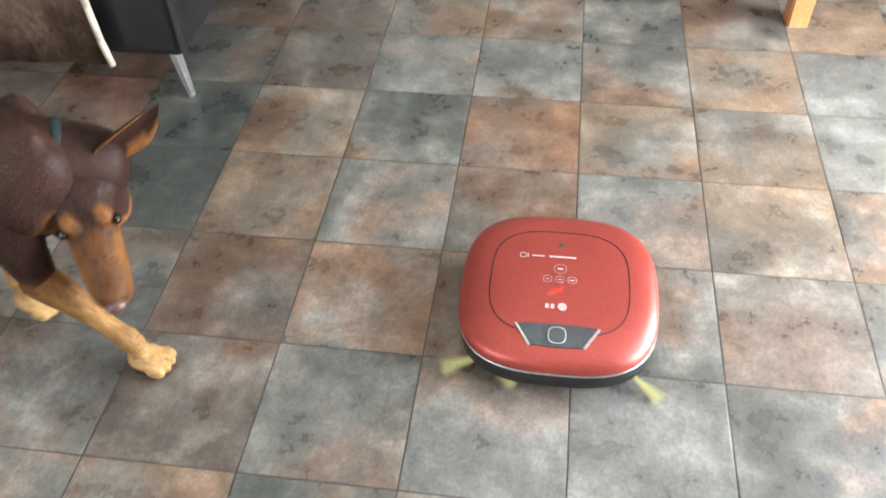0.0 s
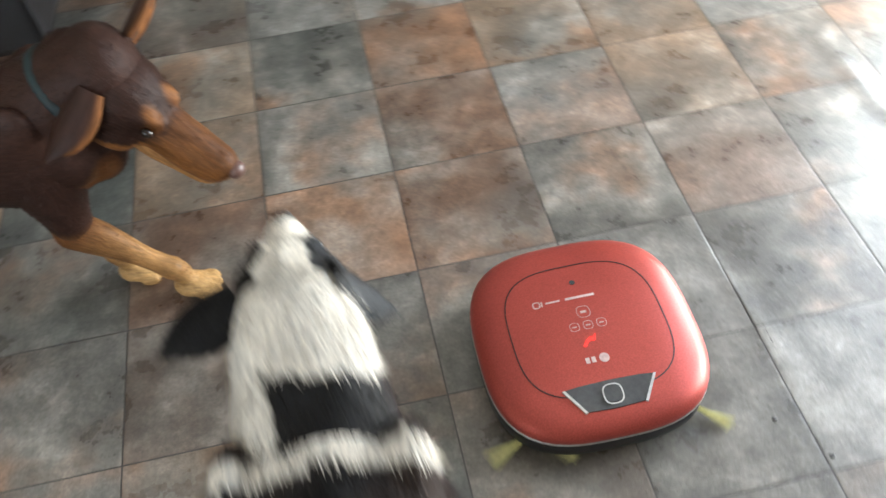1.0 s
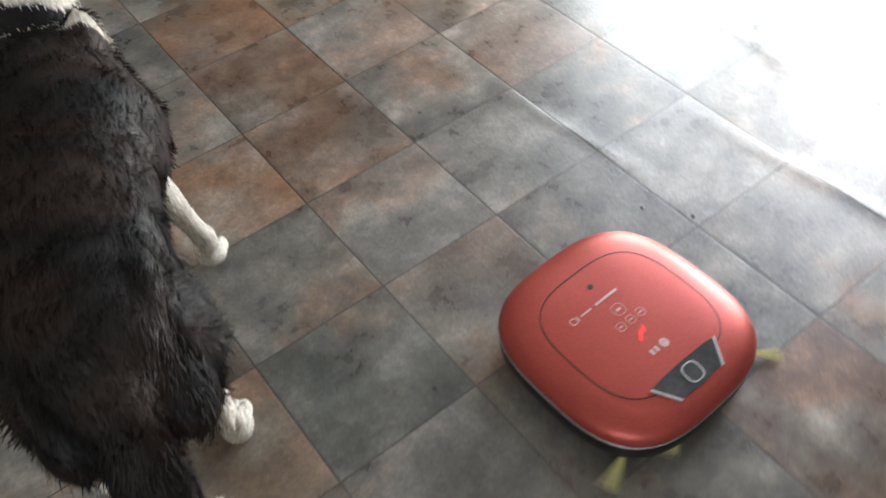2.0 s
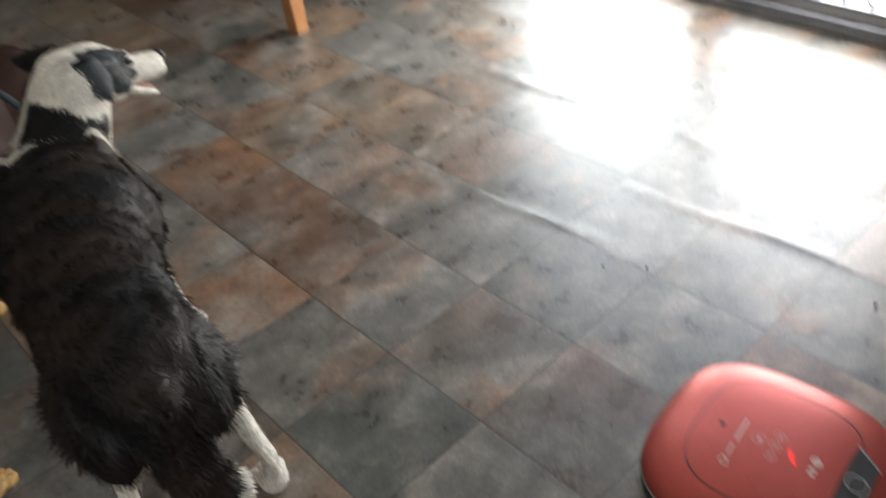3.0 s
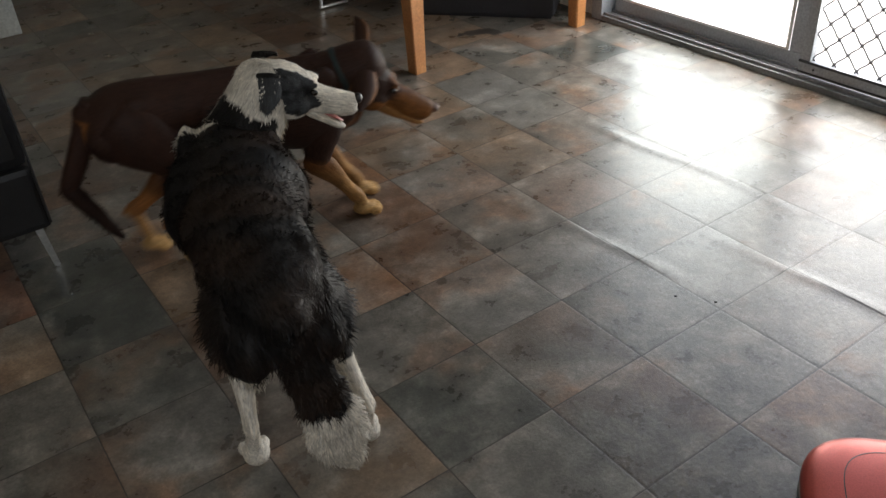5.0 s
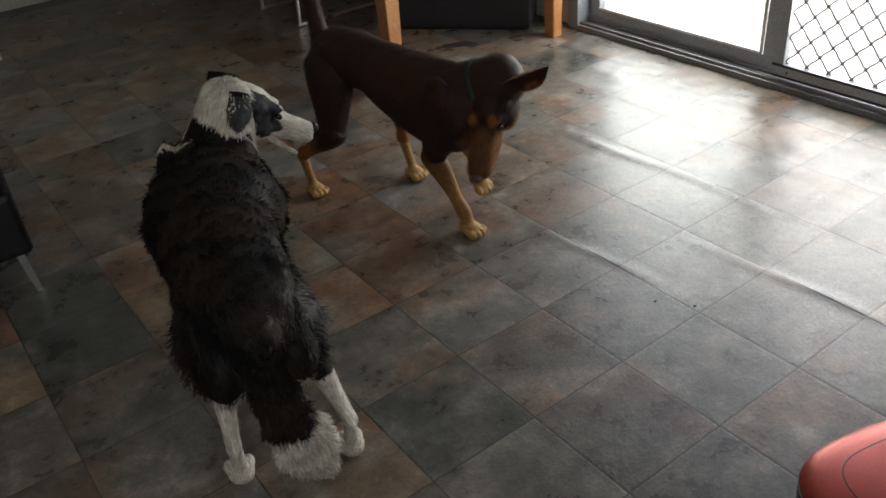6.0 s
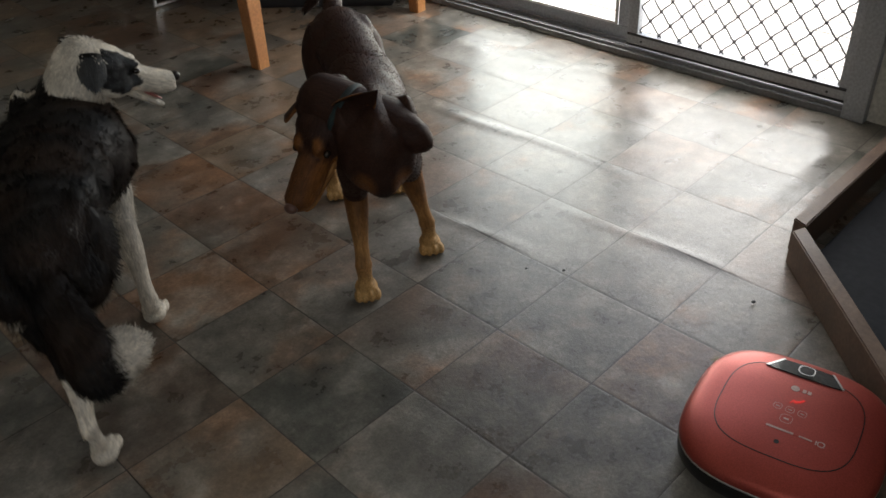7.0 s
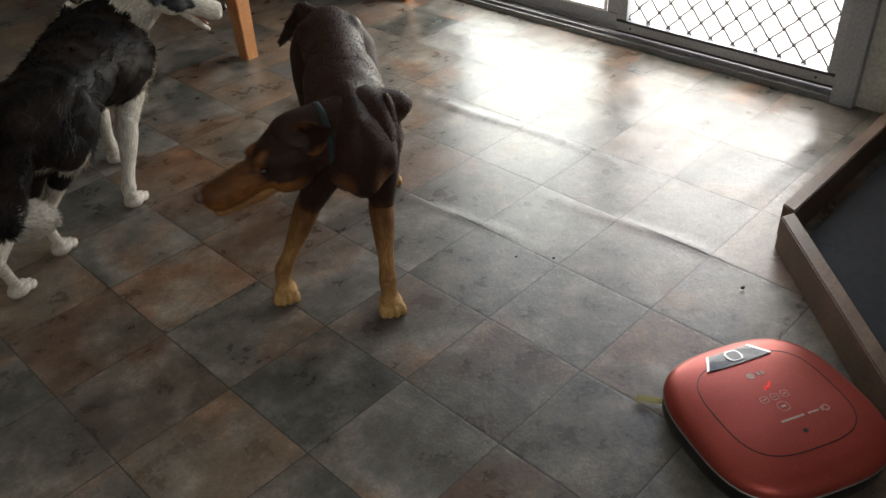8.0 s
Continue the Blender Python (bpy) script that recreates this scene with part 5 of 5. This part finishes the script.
# ---- what moves ----
def motions():
    path = [(0, 0.225, 0.121, -90), (0.5, 0.229, -0.058, -90.5), (1.0, 0.226, -0.239, -90.5), (1.5, 0.221, -0.417, -90), (2.8, 0.213, -0.880, -83), (3.0, 0.212, -0.935, -82),
            (3.5, 0.240, -1.100, -80), (4.0, 0.236, -1.110, -76), (4.5, 0.228, -1.115, -68), (5.2, 0.255, -1.112, -42), (6.0, 0.306, -1.128, -14), (6.5, 0.333, -1.124, 2), (7.0, 0.344, -1.123, 11), (7.5, 0.342, -1.124, 29), (8.0, 0.338, -1.124, 64)]
    walk(robot, [(t, pose(x, y, 0, 0, 0, a - 90)) for t, x, y, a in path])
    for b, x in robot_brushes:
        s = 1 if x > 0 else -1
        walk(b, [(q / 10, pose(x, 0.118, 0, 0, 0, s * 72.0 * q + 20)) for q in range(81)])

    kelpie.key([
        (0.0, dict(W=(-0.62, 0.02, 0.45), H=(-1.08, 0.08, 0.46), N=(-0.535, 0.03, 0.36), M=(-0.445, -0.115, 0.195), FR=(-0.47, -0.07, 0.012), FL=(-0.72, 0.02, 0.03), HL=(-1.05, 0.16, 0.012), HR=(-1.08, -0.04, 0.012))),
        (0.5, dict(W=(-0.57, 0.05, 0.46), H=(-1.05, 0.10, 0.48), N=(-0.41, 0.025, 0.46), M=(-0.245, 0.0, 0.295), FR=(-0.46, -0.07, 0.012), FL=(-0.48, 0.14, 0.012))),
        (0.8, dict(W=(-0.53, 0.09, 0.46), H=(-1.00, 0.15, 0.48), N=(-0.385, 0.07, 0.46), M=(-0.24, 0.02, 0.28), FR=(-0.45, -0.05, 0.012), FL=(-0.48, 0.14, 0.012))),
        (1.0, dict(W=(-0.50, 0.13, 0.46), H=(-0.96, 0.22, 0.48), N=(-0.37, 0.11, 0.46), M=(-0.24, 0.035, 0.275), FR=(-0.39, 0.06, 0.012), FL=(-0.49, 0.12, 0.012))),
        (1.3, dict(W=(-0.55, 0.20, 0.48), H=(-0.98, 0.30, 0.48), N=(-0.46, 0.27, 0.55), M=(-0.33, 0.42, 0.50), FR=(-0.50, 0.10, 0.012), FL=(-0.52, 0.27, 0.012))),
        (1.7, dict(W=(-0.62, 0.28, 0.48), H=(-1.00, 0.05, 0.48), N=(-0.52, 0.36, 0.56), M=(-0.36, 0.50, 0.50), FR=(-0.58, 0.22, 0.012), FL=(-0.66, 0.34, 0.012), HR=(-0.95, -0.02, 0.012), HL=(-1.05, 0.12, 0.012))),
        (2.8, dict(W=(-0.36, 0.56, 0.49), H=(-0.69, 0.28, 0.52), N=(-0.24, 0.56, 0.50), M=(-0.06, 0.66, 0.40), FR=(-0.53, 0.51, 0.012), FL=(-0.42, 0.62, 0.012), HR=(-0.69, 0.02, 0.012), HL=(-0.76, 0.30, 0.012))),
        (3.5, dict(W=(-0.34, 0.56, 0.48), H=(-0.69, 0.31, 0.53), N=(-0.22, 0.62, 0.50), M=(-0.02, 0.70, 0.38), FR=(-0.53, 0.51, 0.012), FL=(-0.40, 0.64, 0.012), HR=(-0.69, 0.02, 0.012), HL=(-0.76, 0.30, 0.012))),
        (4.0, dict(W=(-0.34, 0.48, 0.50), H=(-0.67, 0.26, 0.53), N=(-0.24, 0.46, 0.44), M=(-0.08, 0.46, 0.26), FR=(-0.53, 0.50, 0.012), FL=(-0.34, 0.55, 0.012), HR=(-0.69, 0.04, 0.012), HL=(-0.78, 0.31, 0.012))),
        (4.5, dict(W=(-0.22, 0.44, 0.48), H=(-0.62, 0.34, 0.51), N=(-0.14, 0.36, 0.42), M=(0.005, 0.31, 0.22), HR=(-0.50, 0.44, 0.012), HL=(-0.77, 0.30, 0.012), FR=(-0.09, 0.48, 0.012), FL=(-0.16, 0.56, 0.012))),
        (4.7, dict(W=(-0.14, 0.43, 0.48), H=(-0.58, 0.40, 0.51), N=(-0.05, 0.38, 0.44), M=(0.11, 0.31, 0.26), HR=(-0.50, 0.45, 0.012), HL=(-0.75, 0.40, 0.012), FR=(0.08, 0.46, 0.012), FL=(-0.10, 0.56, 0.012))),
        (5.2, dict(W=(0.15, 0.40, 0.48), H=(-0.26, 0.60, 0.49), N=(0.26, 0.34, 0.46), M=(0.42, 0.26, 0.28), HR=(-0.22, 0.52, 0.012), HL=(-0.18, 0.68, 0.03), FR=(0.12, 0.34, 0.012), FL=(0.28, 0.44, 0.012))),
        (5.8, dict(W=(0.35, 0.21, 0.48), H=(0.19, 0.66, 0.49), N=(0.46, 0.16, 0.46), M=(0.58, 0.12, 0.25), FR=(0.37, 0.14, 0.012), FL=(0.35, 0.34, 0.012), HR=(0.14, 0.64, 0.012), HL=(0.25, 0.74, 0.04), TM=(0.10, 0.82, 0.45), TT=(0.02, 0.95, 0.42))),
        (6.0, dict(W=(0.35, 0.14, 0.48), H=(0.28, 0.59, 0.49), N=(0.36, 0.05, 0.45), M=(0.28, 0.0, 0.28), FR=(0.34, 0.13, 0.012), FL=(0.47, 0.26, 0.07), HR=(0.14, 0.64, 0.012), HL=(0.42, 0.51, 0.012), TM=(0.30, 0.78, 0.52), TT=(0.33, 0.95, 0.55))),
        (6.5, dict(W=(0.36, -0.11, 0.48), H=(0.45, 0.38, 0.50), B=(0.07, 0.0), N=(0.283, -0.164, 0.46), M=(0.115, -0.175, 0.335), FL=(0.38, -0.16, 0.012), FR=(0.35, 0.07, 0.05), HR=(0.38, 0.23, 0.012), HL=(0.41, 0.51, 0.012), TM=(0.38, 0.55, 0.44), TT=(0.20, 0.54, 0.33))),
        (7.0, dict(W=(0.22, -0.20, 0.48), H=(0.49, 0.24, 0.50), B=(0.03, 0.02), N=(0.151, -0.10, 0.46), M=(0.015, -0.14, 0.28), FR=(0.15, -0.19, 0.012), FL=(0.38, -0.17, 0.012), HR=(0.39, 0.22, 0.012), HL=(0.53, 0.11, 0.012), TM=(0.60, 0.40, 0.48), TT=(0.62, 0.56, 0.40))),
        (7.5, dict(W=(0.18, -0.23, 0.47), H=(0.48, 0.17, 0.50), N=(0.154, -0.318, 0.44), M=(0.135, -0.444, 0.283), FR=(0.15, -0.19, 0.012), FL=(0.14, -0.32, 0.012), HR=(0.37, 0.23, 0.012), HL=(0.53, 0.11, 0.012), TM=(0.50, 0.36, 0.46), TT=(0.44, 0.54, 0.47))),
        (8.0, dict(W=(0.18, -0.22, 0.48), H=(0.44, 0.17, 0.50), N=(0.06, -0.158, 0.44), M=(-0.13, -0.11, 0.355), FR=(0.01, -0.10, 0.012), FL=(0.14, -0.32, 0.012), HR=(0.36, 0.20, 0.012), HL=(0.52, 0.09, 0.012), TM=(0.52, 0.33, 0.42), TT=(0.55, 0.48, 0.36))),
    ])
    zw, zh = 0.50, 0.485
    collie.key([
        (0.0, dict(W=(-0.06, -1.33, zw), H=(-0.08, -1.83, zh), N=(-0.06, -1.23, 0.56), M=(-0.06, -1.03, 0.46), FL=(-0.14, -1.27, 0.012), FR=(0.02, -1.42, 0.012), HL=(-0.16, -1.89, 0.012), HR=(0.0, -1.72, 0.012))),
        (0.6, dict(W=(-0.05, -0.92, zw), H=(-0.08, -1.42, zh), N=(-0.04, -0.80, 0.56), M=(-0.04, -0.60, 0.44), FL=(-0.14, -0.95, 0.012), FR=(0.02, -0.80, 0.05), HL=(-0.16, -1.35, 0.012), HR=(0.0, -1.50, 0.012))),
        (0.8, dict(W=(-0.07, -0.72, zw), H=(-0.10, -1.22, zh), N=(-0.05, -0.60, 0.55), M=(-0.05, -0.41, 0.42), FL=(-0.15, -0.70, 0.05), FR=(0.01, -0.74, 0.012), HL=(-0.18, -1.26, 0.03), HR=(-0.02, -1.18, 0.012))),
        (1.0, dict(W=(-0.15, -0.55, zw), H=(-0.18, -1.04, zh), N=(-0.155, -0.40, 0.55), M=(-0.165, -0.20, 0.42), FL=(-0.24, -0.42, 0.012), FR=(-0.07, -0.58, 0.012), HL=(-0.26, -0.98, 0.012), HR=(-0.10, -1.08, 0.012))),
        (1.3, dict(W=(-0.23, -0.22, zw), H=(-0.29, -0.71, zh), N=(-0.24, -0.10, 0.56), M=(-0.27, 0.10, 0.45), FL=(-0.32, -0.20, 0.012), FR=(-0.16, -0.20, 0.05), HL=(-0.38, -0.76, 0.03), HR=(-0.22, -0.62, 0.012))),
        (1.5, dict(W=(-0.26, -0.04, zw), H=(-0.36, -0.53, zh), N=(-0.28, 0.08, 0.57), M=(-0.29, 0.28, 0.47), FL=(-0.38, 0.02, 0.04), FR=(-0.22, -0.18, 0.012), HL=(-0.46, -0.48, 0.012), HR=(-0.31, -0.46, 0.03))),
        (1.7, dict(W=(-0.28, 0.06, zw), H=(-0.39, -0.43, zh), N=(-0.27, 0.16, 0.58), M=(-0.25, 0.35, 0.49), FL=(-0.40, 0.16, 0.012), FR=(-0.20, -0.11, 0.04), HL=(-0.49, -0.40, 0.03), HR=(-0.33, -0.34, 0.012))),
        (2.8, dict(W=(-0.345, 0.153, zw), H=(-0.47, -0.35, zh), B=(-0.015, 0.01), N=(-0.24, 0.19, 0.59), M=(-0.08, 0.27, 0.53), FL=(-0.41, 0.18, 0.012), FR=(-0.23, 0.10, 0.012), HL=(-0.53, -0.26, 0.012), HR=(-0.33, -0.34, 0.012), TM=(-0.50, -0.46, 0.28), TT=(-0.47, -0.43, 0.09))),
        (3.0, dict(W=(-0.33, 0.175, zw), H=(-0.455, -0.345, zh), B=(-0.015, 0.01), N=(-0.207, 0.25, 0.60), M=(-0.05, 0.29, 0.51), TM=(-0.46, -0.43, 0.28), TT=(-0.44, -0.38, 0.09))),
        (3.5, dict(W=(-0.335, 0.18, zw), H=(-0.445, -0.335, zh), B=(-0.018, 0.012), N=(-0.20, 0.225, 0.60), M=(-0.01, 0.19, 0.53), TM=(-0.435, -0.42, 0.27), TT=(-0.41, -0.41, 0.10))),
        (4.0, dict(W=(-0.34, 0.18, zw), H=(-0.455, -0.335, zh), B=(-0.018, 0.012), N=(-0.187, 0.20, 0.60), M=(0.01, 0.15, 0.535), TM=(-0.43, -0.41, 0.27), TT=(-0.40, -0.40, 0.10))),
        (4.5, dict(W=(-0.32, 0.165, zw), H=(-0.455, -0.325, zh), B=(-0.018, 0.012), N=(-0.194, 0.15, 0.60), M=(-0.02, 0.06, 0.515), TM=(-0.44, -0.41, 0.27), TT=(-0.41, -0.41, 0.10))),
        (6.0, dict(W=(-0.30, 0.185, zw), H=(-0.465, -0.32, zh), B=(-0.018, 0.012), N=(-0.195, 0.19, 0.59), M=(-0.08, 0.16, 0.47), TM=(-0.47, -0.40, 0.27), TT=(-0.43, -0.39, 0.10))),
        (6.5, dict(W=(-0.26, 0.207, zw), H=(-0.48, -0.287, zh), B=(-0.012, 0.008), N=(-0.145, 0.15, 0.59), M=(-0.005, 0.10, 0.47), HL=(-0.53, -0.25, 0.012), HR=(-0.335, -0.32, 0.012), FL=(-0.40, 0.20, 0.012), FR=(-0.24, 0.11, 0.012), TM=(-0.51, -0.37, 0.27), TT=(-0.48, -0.33, 0.10))),
        (7.0, dict(W=(-0.20, 0.38, zw), H=(-0.45, -0.06, zh), N=(-0.13, 0.31, 0.59), M=(0.02, 0.27, 0.475), FR=(-0.24, 0.11, 0.012), FL=(-0.28, 0.46, 0.012), HR=(-0.44, 0.01, 0.012), HL=(-0.52, -0.20, 0.012), TM=(-0.50, -0.20, 0.36), TT=(-0.43, -0.23, 0.24))),
        (7.5, dict(W=(0.0, 0.61, zw), H=(-0.32, 0.24, zh), N=(0.105, 0.47, 0.58), M=(0.23, 0.42, 0.465), FR=(-0.04, 0.51, 0.012), FL=(-0.08, 0.70, 0.012), HR=(-0.44, 0.03, 0.012), HL=(-0.43, 0.37, 0.012), TM=(-0.43, 0.13, 0.32), TT=(-0.44, 0.08, 0.19))),
        (8.0, dict(W=(0.13, 0.75, zw), H=(-0.22, 0.40, zh), N=(0.25, 0.62, 0.58), M=(0.365, 0.57, 0.46), FR=(-0.02, 0.55, 0.012), FL=(0.07, 0.82, 0.012), HR=(-0.26, 0.49, 0.012), HL=(-0.41, 0.40, 0.012), TM=(-0.35, 0.28, 0.36), TT=(-0.32, 0.29, 0.22))),
    ])


motions()
